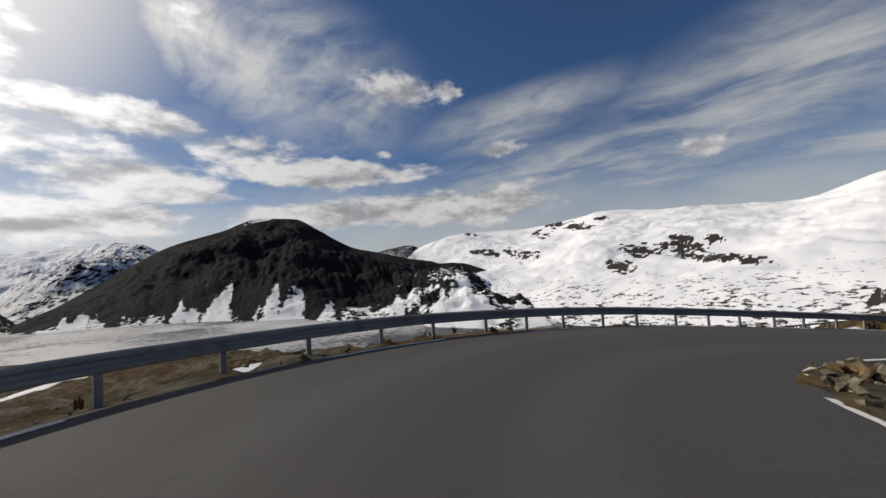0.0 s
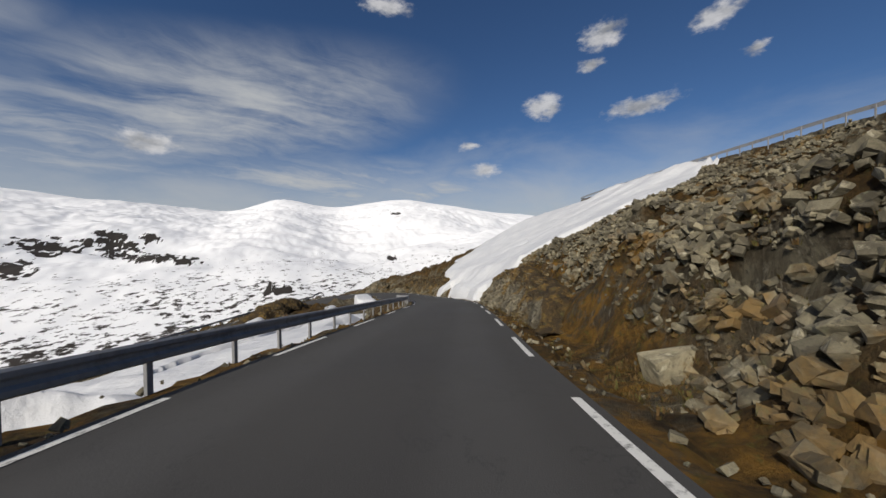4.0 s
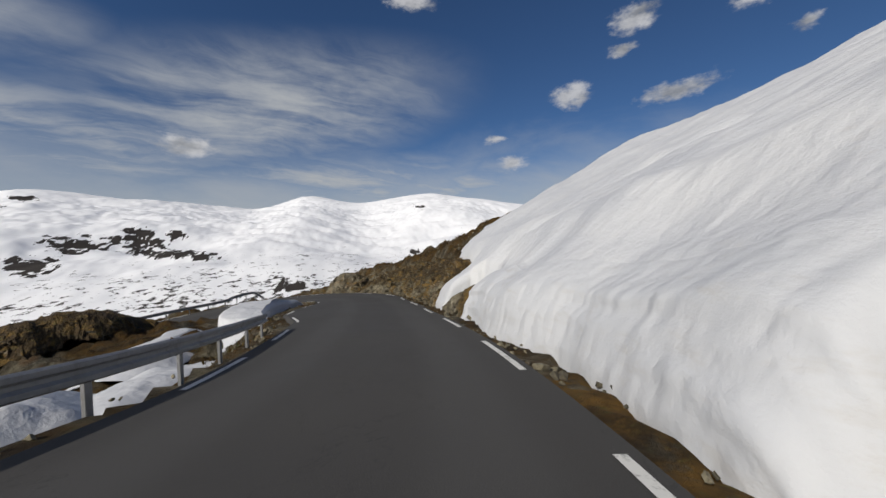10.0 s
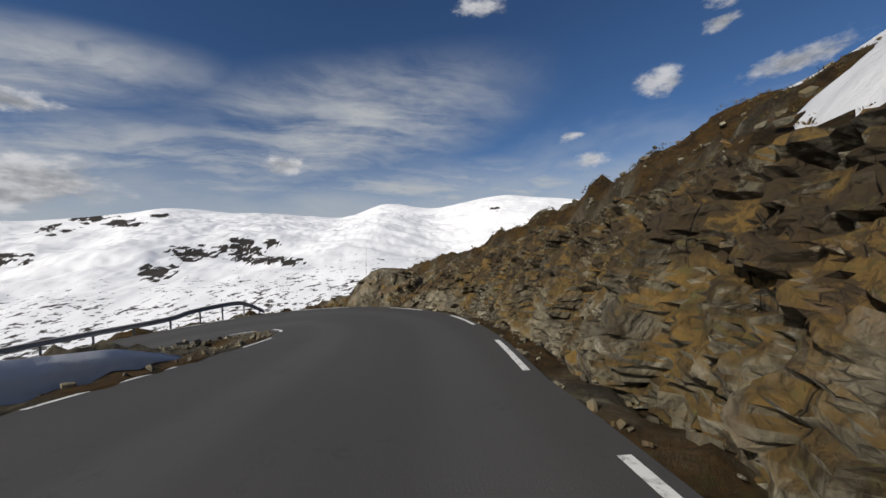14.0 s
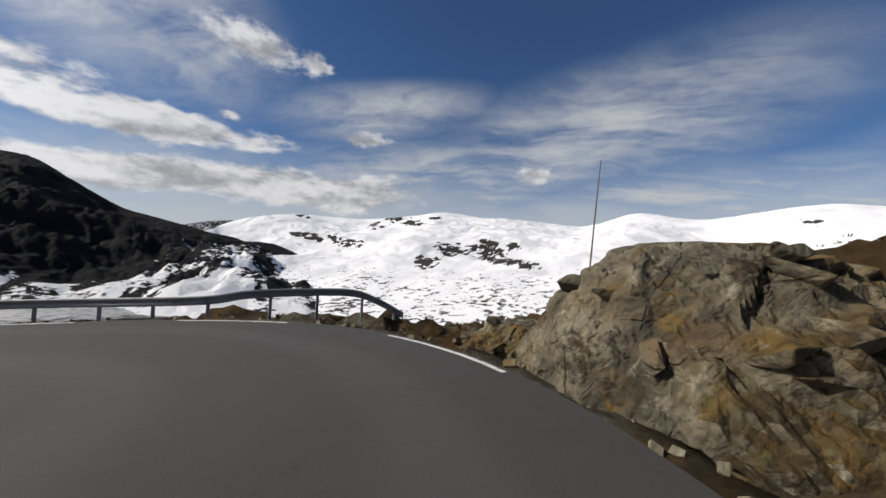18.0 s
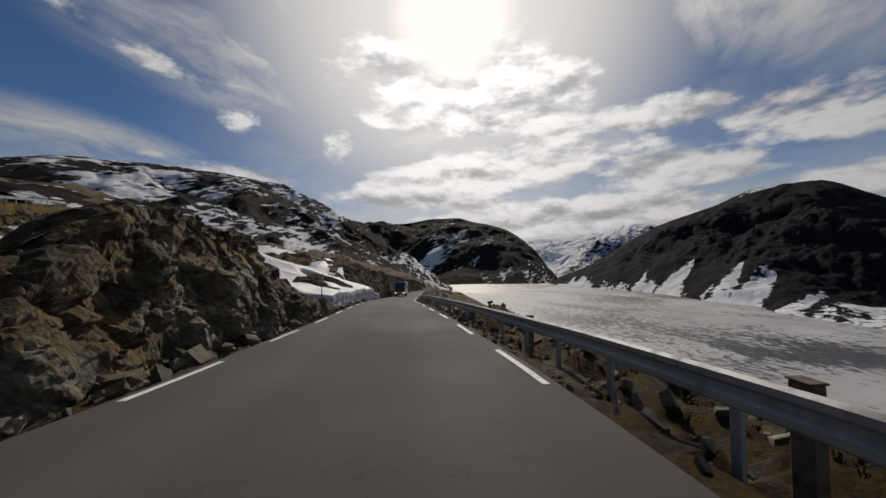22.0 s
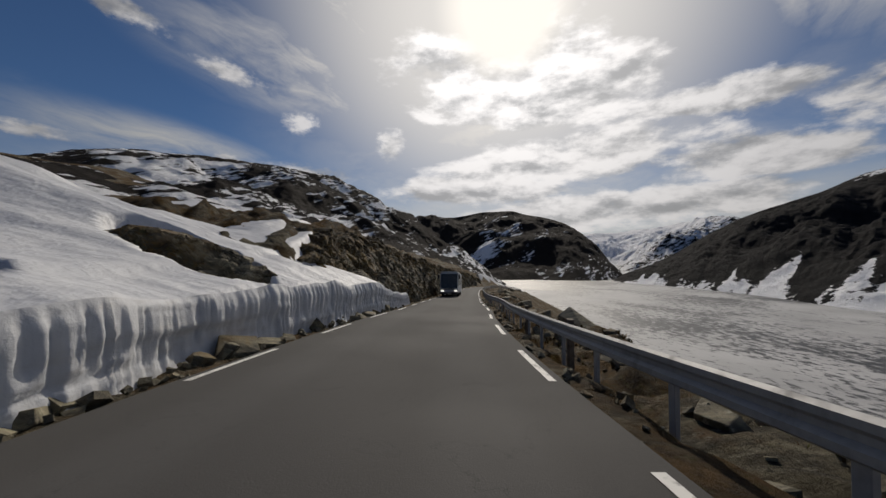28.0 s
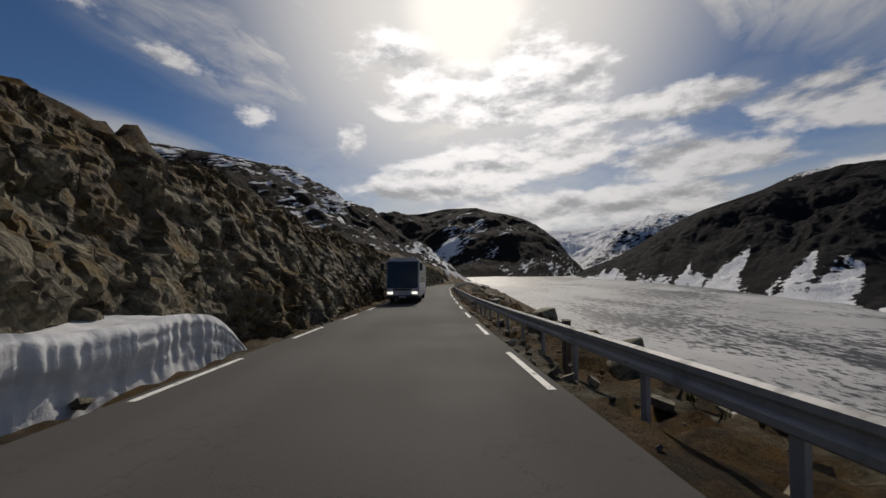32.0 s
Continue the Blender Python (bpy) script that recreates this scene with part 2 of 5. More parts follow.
def ground_paint(n, at):
    """Scree, heath and bare earth of the near slope."""
    c, band, grain = rock_tone(n, at, 1.4)
    heath = n.math("MULTIPLY", n.step(n.noise(at, 0.22, 8, 0.66), 0.40, 0.54), n.step(facing_up(n), 0.35, 0.7))
    c = n.mix(heath, c, n.mix(1.0, moss_tone(n, at), (0.58, 0.54, 0.52), "MULTIPLY"))
    turf = n.math("MULTIPLY", n.attribute("bank"), n.step(n.noise(at, 1.1, 8, 0.72), 0.43, 0.54))
    c = n.mix(turf, c, n.mix(1.0, moss_tone(n, at), (1.25, 1.12, 0.75), "MULTIPLY"))
    chip = n.noise(at, 3.0, 9, 0.75)
    return {"Base Color": c, "Roughness": 0.92, "Specular IOR Level": 0.2, "Normal": n.bump(n.math("ADD", n.math("MULTIPLY", chip, 1.5), n.math("MULTIPLY", grain, 0.5)), 1.0, 0.3)}


def asphalt_paint(n, at):
    grit = n.noise(at, 60.0, 3, 0.7)
    patch = n.noise(at, 0.25, 5, 0.6)
    c = n.mix(patch, (0.044, 0.042, 0.040), (0.066, 0.063, 0.059))
    c = n.mix(n.step(grit, 0.6, 0.8), c, (0.13, 0.125, 0.12))
    lane = n.attribute("across")
    worn = n.math("MULTIPLY", n.step(n.math("ABSOLUTE", n.math("SUBTRACT", n.math("ABSOLUTE", lane), 1.55)), 0.8, 0.2), 0.35)
    c = n.mix(worn, c, (0.085, 0.083, 0.08))
    crack = n.step(n.math("ABSOLUTE", n.math("SUBTRACT", n.noise(n.place(at, (1, 1, 1)), 0.35, 9, 0.6, 0.4), 0.5)), 0.0028, 0.0012)
    c = n.mix(n.math("MULTIPLY", crack, 0.4), c, (0.025, 0.025, 0.025))
    return {"Base Color": c, "Roughness": n.step(patch, 0.3, 0.7, (0.82, 0.95)), "Specular IOR Level": 0.3, "Normal": n.bump(grit, 0.35, 0.012)}


def line_paint(n, at):
    worn = n.step(n.noise(at, 7.0, 7, 0.75), 0.5, 0.68)
    return {"Base Color": n.mix(worn, (0.68, 0.67, 0.63), (0.18, 0.175, 0.165)), "Roughness": 0.7}


def zinc_paint(n, at):
    spangle = n.noise(at, 14.0, 4, 0.6)
    dirt = n.step(n.noise(n.place(at, (1, 1, 0.4)), 3.0, 6, 0.65), 0.45, 0.75)
    c = n.mix(spangle, (0.22, 0.222, 0.225), (0.32, 0.323, 0.326))
    return {"Base Color": n.mix(n.math("MULTIPLY", dirt, 0.5), c, (0.16, 0.14, 0.12)), "Metallic": 0.3, "Roughness": n.step(dirt, 0, 1, (0.62, 0.85))}


SNOW, ROCK, GROUND = material("old_snow", snow_paint), material("gneiss", rock_paint), material("scree", ground_paint)
ASPHALT, PAINT, ZINC = material("asphalt", asphalt_paint), material("road_paint", line_paint), material("zinc", zinc_paint)


def mountain_material(name, rock, scale, streak, cover, tearing=9.0, stretch=(1, 1, 0.55), relief=0.6):
    """Rock and snow of a far mountain: the attribute "snow" says how much, noise tears its edge."""
    def paint(n, at):
        p = n.lie(at, tuple(scale * v for v in stretch), streak)
        tear = n.math("ADD", n.math("MULTIPLY", n.noise(p, tearing, 10, 0.66), 0.75), n.math("MULTIPLY", n.noise(at, 1.1 * scale, 6, 0.6), 0.25))
        f = n.step(n.math("ADD", n.attribute("snow"), n.math("SUBTRACT", tear, 0.5)), cover - 0.02, cover + 0.02)
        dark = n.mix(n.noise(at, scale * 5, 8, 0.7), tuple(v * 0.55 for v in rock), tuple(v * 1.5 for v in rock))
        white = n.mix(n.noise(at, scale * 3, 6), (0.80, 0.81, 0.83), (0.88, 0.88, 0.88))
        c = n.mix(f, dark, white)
        h = n.math("ADD", n.noise(p, 6.0, 9, 0.7), n.math("MULTIPLY", n.noise(at, scale * 20, 6, 0.7), 0.4))
        return {"Base Color": c, "Roughness": 0.9, "Specular IOR Level": 0.05, "Normal": n.bump(h, relief, 0.5 / scale * 0.1)}
    return material(name, paint)


# ---- sky ----
# clouds as bearing (degrees left of +y), height above the horizon, half length, half height, tilt
PUFFS = [(-68.1, 33.4, 4.1, 1.2, -2), (-101.0, 27.8, 2.9, 1.8, 7), (-98.9, 24.5, 2.0, 0.8, 6), (-114.3, 26.6, 3.0, 1.4, 10), (-117.9, 22.0, 1.4, 0.8, 9), (-92.5, 20.2, 2.9, 1.9, 4),
         (-105.5, 18.4, 4.8, 1.3, 5), (-83.5, 11.7, 2.3, 1.1, 1), (-81.1, 15.2, 2.0, 0.7, 1), (6.0, 26.5, 7.1, 2.4, -6), (-37.1, 13.2, 3.2, 1.4, -2), (-2.1, 25.9, 2.5, 1.7, 4),
         (-10.3, 17.0, 3.6, 1.3, 2), (8.3, 17.3, 1.7, 0.6, 2), (125.6, 28.0, 5.9, 1.3, -11), (112.7, 24.1, 4.2, 1.2, -7), (103.5, 19.1, 2.5, 1.6, -4), (139.3, 15.3, 3.3, 0.7, -8)]
PUFFS += [(131.6, 13.3, 3.4, 0.9, -6), (103.6, 12.0, 7.7, 1.6, -2), (113.2, 13.4, 1.9, 0.5, -4), (34.9, 31.6, 2.2, 1.6, -7), (88.1, 28.4, 3.0, 1.1, -1), (90.0, 17.2, 2.2, 2.3, -1)]
BANKS = [(28.6, 16.3, 6.5, 3.0, -2), (18.0, 14.3, 14.0, 1.8, 1), (44.4, 19.3, 11, 1.7, -3), (56.5, 24.6, 7.0, 2.3, -4), (40.9, 11.8, 10.0, 2.4, -2), (4.0, 9.0, 12, 2.3, 2), (51.5, 7.3, 12, 1.8, -1),
         (-7.7, 8.5, 9.0, 2.6, 0), (62.1, 22.0, 11, 3.0, 4), (63.5, 14.8, 16, 3.4, 3), (76.1, 10.2, 13, 2.2, 1), (55.7, 6.8, 20, 2.4, 2), (14.8, 8.0, 14, 2.0, 2), (71.5, 26.5, 15, 6.0, 3)]
VEILS = [(-47.0, 19.0, 27, 8.0, 9), (-62.0, 9.0, 30, 4.5, 0), (-22.0, 12.0, 25, 6.0, 3), (20.0, 27.0, 18, 10.0, -16), (70.0, 22.0, 32, 19.0, 0), (95.0, 33.0, 16, 6.0, -20), (-12.0, 21.0, 17, 4.0, 8), (106.0, 26.0, 18, 6.0, -12), (120.0, 14.0, 14, 3.0, -6), (34.0, 30.0, 9, 7.0, -40)]


def sky_tree(tree):
    n = Nodes(tree)
    way = n.add("ShaderNodeTexCoord").outputs["Generated"]
    split = n.add("ShaderNodeSeparateXYZ", in_0=way)
    x, y, z = split.outputs[0], split.outputs[1], split.outputs[2]
    deg = 180 / math.pi
    yaw = n.math("MULTIPLY", n.math("ARCTAN2", n.math("MULTIPLY", x, -1.0), y), deg)
    up = n.math("MULTIPLY", n.math("ARCSINE", z), deg)
    flat = n.add("ShaderNodeCombineXYZ", in_0=yaw, in_1=up, in_2=0.0).outputs[0]
    # tatter the outlines of the clouds
    tear = n.add("ShaderNodeTexNoise", in_Vector=n.place(flat, (0.22, 0.42, 1)), in_Scale=1.0, in_Detail=6.0, in_Roughness=0.62)
    shift = n.add("ShaderNodeVectorMath", op="MULTIPLY_ADD", in_0=tear.outputs["Color"], in_1=(4.2, 1.9, 0.0), in_2=n.add("ShaderNodeVectorMath", op="ADD", in_0=flat, in_1=(-2.1, -0.95, 0.0)).outputs[0]).outputs[0]

    def heap(clouds, at):
        total = None
        for a, b, w, h, tilt in clouds:
            m = n.add("ShaderNodeMapping", in_Vector=at)
            m.vector_type = "TEXTURE"
            m.inputs["Location"].default_value, m.inputs["Rotation"].default_value, m.inputs["Scale"].default_value = (a, b, 0), (0, 0, -radians(tilt)), (w, h, 1)
            r = n.add("ShaderNodeVectorMath", op="LENGTH", in_0=m.outputs[0]).outputs["Value"]
            d = n.math("SUBTRACT", 1.0, r)
            total = d if total is None else n.math("MAXIMUM", total, d)
        return total

    # the veils hang in one high sheet, drawn out by the wind
    sheet = n.add("ShaderNodeVectorMath", op="DIVIDE", in_0=way, in_1=n.add("ShaderNodeCombineXYZ", in_0=n.math("ADD", z, 0.16), in_1=n.math("ADD", z, 0.16), in_2=1.0).outputs[0]).outputs[0]
    sheet = n.place(sheet, (1, 1, 0))
    curl = n.add("ShaderNodeTexNoise", in_Vector=sheet, in_Scale=1.1, in_Detail=4.0, in_Roughness=0.55).outputs["Color"]
    blown = n.add("ShaderNodeVectorMath", op="MULTIPLY_ADD", in_0=curl, in_1=(0.75, 0.75, 0.0), in_2=sheet).outputs[0]
    streak = n.noise(n.lie(blown, (0.75, 2.3, 1), (0, 0, 38)), 1.5, 10, 0.62)
    soft = n.noise(n.place(flat, (0.06, 0.15, 1)), 1.0, 7, 0.6, 0.3)
    fine = n.noise(n.place(flat, (0.55, 0.95, 1)), 1.0, 7, 0.62)

    def billow(at):
        return n.math("ADD", n.math("MULTIPLY", n.noise(n.place(at, (0.085, 0.21, 1)), 1.0, 9, 0.56, 0.15), 0.85), n.math("MULTIPLY", n.noise(n.place(at, (0.42, 0.75, 1)), 1.0, 6, 0.6), 0.15))

    swell = billow(flat)
    above = billow(n.add("ShaderNodeVectorMath", op="ADD", in_0=flat, in_1=(0.5, 1.5, 0.0)).outputs[0])
    puff = n.step(n.math("ADD", heap(PUFFS, shift), n.math("MULTIPLY", n.math("SUBTRACT", fine, 0.5), 1.5)), -0.15, 0.70)
    bank = n.step(n.math("ADD", n.math("MINIMUM", heap(BANKS, shift), 0.5), n.math("MULTIPLY", n.math("SUBTRACT", swell, 0.5), 3.2)), -0.32, 0.22)
    pall = n.math("MULTIPLY", n.step(heap([(68.0, 20.0, 42, 28, 4)], shift), -0.2, 0.95), n.step(soft, 0.28, 0.66, (0.34, 0.92)))
    veil = n.math("MULTIPLY", n.step(heap(VEILS, flat), -0.35, 0.75), n.math("ADD", n.math("MULTIPLY", n.step(streak, 0.34, 0.68), 0.72), n.math("MULTIPLY", n.step(soft, 0.30, 0.65), 0.5)))
    haze = n.math("MULTIPLY", n.step(n.math("ADD", up, n.math("MULTIPLY", soft, 14.0)), 25.0, 9.0), 0.80)
    sunward = n.add("ShaderNodeVectorMath", op="DOT_PRODUCT", in_0=way, in_1=tuple(toward(SUN_YAW, SUN_UP))).outputs["Value"]
    glow = n.step(sunward, 0.78, 1.0)
    thin = n.math("MAXIMUM", n.math("MULTIPLY", veil, 0.86), haze)
    thin = n.math("MAXIMUM", thin, n.math("MAXIMUM", pall, n.math("MULTIPLY", glow, 0.85)))
    thick = n.math("MAXIMUM", n.math("MULTIPLY", puff, 0.85), n.math("MULTIPLY", bank, 0.92))
    air = n.add("ShaderNodeTexSky")
    air.sky_type, air.sun_disc = "NISHITA", False
    air.sun_elevation, air.sun_rotation = radians(SUN_UP), radians(-SUN_YAW)
    air.altitude, air.air_density, air.dust_density, air.ozone_density = 1100, 1.0, 0.3, 2.5
    blue = n.mix(1.0, air.outputs[0], (0.046, 0.064, 0.084), "MULTIPLY")
    lit = n.math("ADD", 0.64, n.math("MULTIPLY", n.math("POWER", n.math("MAXIMUM", sunward, 0.0), 6.0), 1.15))
    relief = n.math("ADD", n.math("MULTIPLY", n.math("SUBTRACT", swell, above), 2.4), n.math("MULTIPLY", n.math("SUBTRACT", fine, 0.5), 0.35))
    body = n.step(relief, -0.40, 0.24, (0.58, 1.30))
    bright = n.math("MULTIPLY", lit, body)
    grey = n.step(relief, -0.36, 0.15, (0.95, 1.0))
    cloud = n.add("ShaderNodeCombineColor", in_0=n.math("MULTIPLY", bright, grey), in_1=n.math("MULTIPLY", bright, n.math("MULTIPLY_ADD", grey, 0.5, 0.5)), in_2=n.math("MULTIPLY", bright, 1.02)).outputs[0]
    pale = n.add("ShaderNodeCombineColor", in_0=n.math("MULTIPLY", lit, 0.92), in_1=n.math("MULTIPLY", lit, 0.96), in_2=lit).outputs[0]
    cream = n.add("ShaderNodeCombineColor", in_0=lit, in_1=n.math("MULTIPLY", lit, 0.98), in_2=n.math("MULTIPLY", lit, 0.94)).outputs[0]
    c = n.mix(thin, blue, n.mix(n.step(sunward, 0.6, 0.95), pale, cream))
    c = n.mix(thick, c, cloud)
    disc = n.step(sunward, 0.985, 1.001, (0.0, 1.4))
    c = n.mix(n.math("MINIMUM", disc, 1.0), c, (2.0, 1.95, 1.85))
    back = n.add("ShaderNodeBackground", in_Color=c, in_Strength=0.9)
    out = n.add("ShaderNodeOutputWorld")
    n.tree.links.new(back.outputs[0], out.inputs[0])


sky_tree(world.node_tree)

# ---- the road: centre line from the high leg round two hairpins down to the lake ----
ROAD = [(175, -45, 16.0), (160, -30, 14.2), (145, -17, 12.6), (130, -9, 11.3), (117, -7, 10.2), (83, -10.5, 8.6), (60, -13, 7.5), (38, -15.5, 6.1), (27, -16.8, 3.9),
        (18, -17, 1.9), (11, -15.3, 0.8), (5, -12, 0.0), (1, -8, -0.6), (-0.9, -4, -1.05)]
HIGH = len(ROAD)
ROAD += [(-1.1, -0, -1.42), (-0.1, 4.8, -1.78), (3, 8.8, -2.24), (7.5, 11.3, -2.77), (12.6, 12.7, -3.36), (18, 13.9, -3.98), (23.5, 14.9, -4.62),
         (29.1, 15.9, -5.28), (34.8, 17, -5.98), (40.5, 18.1, -6.7), (46, 19.7, -7.41), (51.3, 21.6, -8.11), (56.3, 24, -8.77), (61, 26.6, -9.38),
         (65.5, 29.1, -9.93), (69.6, 31.7, -10.41), (73.2, 34.2, -10.83)]
ROAD += [(76.2, 37, -11.23), (78.3, 40.3, -11.59), (79.2, 43.9, -11.92), (78.4, 47.4, -12.23), (75.9, 50.3, -12.54), (72, 52.1, -12.87), (67.2, 53.3, -13.22),
         (62.1, 54.2, -13.6), (56.7, 55.1, -14), (51.3, 55.9, -14.41), (45.9, 56.7, -14.83), (40.5, 57.5, -15.26), (35, 58.3, -15.72), (29.6, 59.3, -16.19),
         (24.1, 60.5, -16.67), (18.6, 61.9, -17.16)]
ROAD += [(7, 64.4, -18.2), (-8, 68, -19.5), (-30, 73.5, -21.2), (-60, 82, -23.4), (-100, 98, -26.5), (-150, 122, -32), (-200, 145, -38), (-260, 168, -46)]
LAKE = -62.0


def curve_through(points, step):
    """Points at even steps along a smooth curve through those given."""
    p = np.array(points, float)
    q = np.vstack((2 * p[0] - p[1], p, 2 * p[-1] - p[-2]))
    u = np.linspace(0, 1, 24, endpoint=False)[:, None]
    dense = np.vstack([0.5 * (2 * b + (c - a) * u + (2 * a - 5 * b + 4 * c - d) * u * u + (3 * b - a - 3 * c + d) * u ** 3)
                       for a, b, c, d in zip(q[:-3], q[1:-2], q[2:-1], q[3:])] + [p[-1:]])
    run = np.concatenate(([0], np.cumsum(np.linalg.norm(np.diff(dense[:, :2], axis=0), axis=1))))
    s = np.arange(0, run[-1], step)
    return np.stack([np.interp(s, run, dense[:, i]) for i in range(p.shape[1])], 1), s


CENTRE, RUN = curve_through(ROAD, 0.5)
AHEAD = np.gradient(CENTRE[:, :2], axis=0)
AHEAD /= np.linalg.norm(AHEAD, axis=1)[:, None]
RIGHT = np.stack((AHEAD[:, 1], -AHEAD[:, 0]), 1)


def run_at(x, y):
    """The run along the road nearest to a place."""
    return float(RUN[np.argmin((CENTRE[:, 0] - x) ** 2 + (CENTRE[:, 1] - y) ** 2)])


STATIONS = np.array([run_at(x, y) for x, y, _ in ROAD[HIGH:]])


def station(n):
    """The run at a station: the marks of the lower road are numbered from the upper hairpin on."""
    return np.interp(n, np.arange(len(STATIONS)), STATIONS)


def stations(s):
    return np.interp(s, STATIONS, np.arange(len(STATIONS)), left=-1.0) + np.minimum(s - STATIONS[0], 0) / 5.0


def half_left(s):
    """From the centre line to the left edge line."""
    return np.interp(stations(s), [-8, -5, -2, 0.7, 1.3, 2.2, 3, 11, 13, 14, 14.8, 16.2, 18, 32], [2.7, 3.2, 4.4, 4.5, 3.6, 2.6, 2.55, 2.6, 3.4, 5.0, 5.0, 3.9, 3.0, 2.75])


def half_right(s):
    return np.interp(stations(s), [-8, -5, -2, 0, 1.4, 3, 4, 15, 17, 18.4, 19.4, 20.4, 21.2, 22, 32], [2.7, 3.2, 4.6, 4.6, 4.6, 3.2, 2.75, 2.55, 3.1, 3.3, 3.6, 3.6, 3.0, 2.85, 2.75])


VERGE = 0.28


def road_point(s, across, up=0.0):
    """The place so far along the road, so far to the right of its centre line and so high above it."""
    s = np.asarray(s, float)
    p = np.stack([np.interp(s, RUN, CENTRE[:, i]) for i in range(3)], -1)
    r = np.stack([np.interp(s, RUN, RIGHT[:, i]) for i in range(2)], -1)
    r /= np.linalg.norm(r, axis=-1, keepdims=True)
    return np.concatenate((p[..., :2] + r * np.asarray(across, float)[..., None], (p[..., 2] + np.asarray(up, float))[..., None]), -1)


def cut_height(s):
    """How high the hill stands six metres beside the road: right of the middle leg, left of the low one."""
    right = np.interp(stations(s), [-2, 1, 2, 3, 5, 9.5, 11, 13, 14.5, 16, 17, 18, 18.7, 19.3, 20], [0.5, 0.5, 1.5, 2.8, 3.4, 3.8, 3.0, 2.9, 2.9, 3.4, 3.5, 2.6, 1.4, -0.6, -2.5])
    left = np.interp(stations(s), [17, 19, 20, 21, 22, 24, 25, 26, 28, 30, 30.8, 32, 34, 37, 41], [0.3, -0.3, -0.2, 0.0, 0.7, 3.0, 2.0, 1.0, 0.9, 1.3, 2.8, 5.6, 6.2, 5.5, 3.0])
    return right, left


# the natural hillside, bent through marks beside the road, on the slope above and down to the lake
def hill_marks():
    marks = []
    for s in np.arange(4, RUN[-1], 8.0):
        high, low = cut_height(s)
        n, z = float(stations(s)), road_point(s, 0)[2]
        if n < -4.5:
            marks += [(*road_point(s, -7.0)[:2], z + 0.8), (*road_point(s, 7.5)[:2], z - 2.6)]
        elif n < 19.6:
            marks += [(*road_point(s, 7.0)[:2], z + high)]
            if n < 12.5:
                marks += [(*road_point(s, -9.0)[:2], z - 4.6)]
        if n > 19.6:
            marks += [(*road_point(s, 8.0)[:2], z - (1.0 if n < 22.5 else 2.4 if n < 25 else 1.0)), (*road_point(s, 40)[:2], z - 19.0)]
            if n < 22.5:
                marks += [(*road_point(s, 15.0)[:2], z - 3.0)]
        if n > 20.5:
            marks += [(*road_point(s, -7.0)[:2], z + low)]
        if n > 25:
            marks += [(*road_point(s, 14.0)[:2], z - 4.5)]
        if 32.5 <= n < 37:
            marks += [(*road_point(s, -14.0)[:2], z + 7.0), (*road_point(s, -24.0)[:2], z + 9.0)]
        if 25.5 < n < 31:
            marks += [(*road_point(s, -13.0)[:2], z + 2.0), (*road_point(s, -20.0)[:2], z + 3.5)]
    marks += [(83, 12, 2.2), (84, 15.5, 0.0), (81, 20, -2.7), (92, 47, -10.9), (97, 47, -10.8), (88, 51, -12.2), (84, 57.5, -13.4), (88, 60, -14.6), (80, 59.5, -13.6), (106, 44, -15), (120, 50, -28), (100, 70, -29), (150, 30, -24), (190, 80, -50), (92, 30, -7.5), (88, 22, -2.8), (110, 12, 2), (130, 20, -6), (170, 0, 6),
              (60, -40, 8), (0, -50, 3), (120, -40, 13), (220, -60, 20), (72, 43, -12.4), (66, 40, -12.5)]
    marks += [(-12, 0, -3.5), (-15, 15, -8), (-6, 24, -9.5), (-28, 0, -7), (-35, 30, -13), (-10, -18, -1.5), (-50, -20, -2), (-60, 50, -16), (-90, 30, -8), (-120, 70, -14), (15, 34, -10), (35, 38, -12.6), (50, 40, -12.6)]
    return np.array(marks, float)


def hill_surface(marks):
    d = np.linalg.norm(marks[:, None, :2] - marks[None, :, :2], axis=-1)
    n = len(marks)
    a = np.zeros((n + 3, n + 3))
    a[:n, :n] = d - np.eye(n) * 2.0
    a[:n, n:], a[n:, :n] = np.c_[np.ones(n), marks[:, :2]], np.c_[np.ones(n), marks[:, :2]].T
    w = np.linalg.solve(a, np.concatenate((marks[:, 2], np.zeros(3))))

    def surface(x, y):
        out = w[n] + w[n + 1] * x + w[n + 2] * y
        for (mx, my, _), k in zip(marks, w[:n]):
            out = out + k * np.hypot(x - mx, y - my)
        return out
    return surface


HILL = hill_surface(hill_marks())


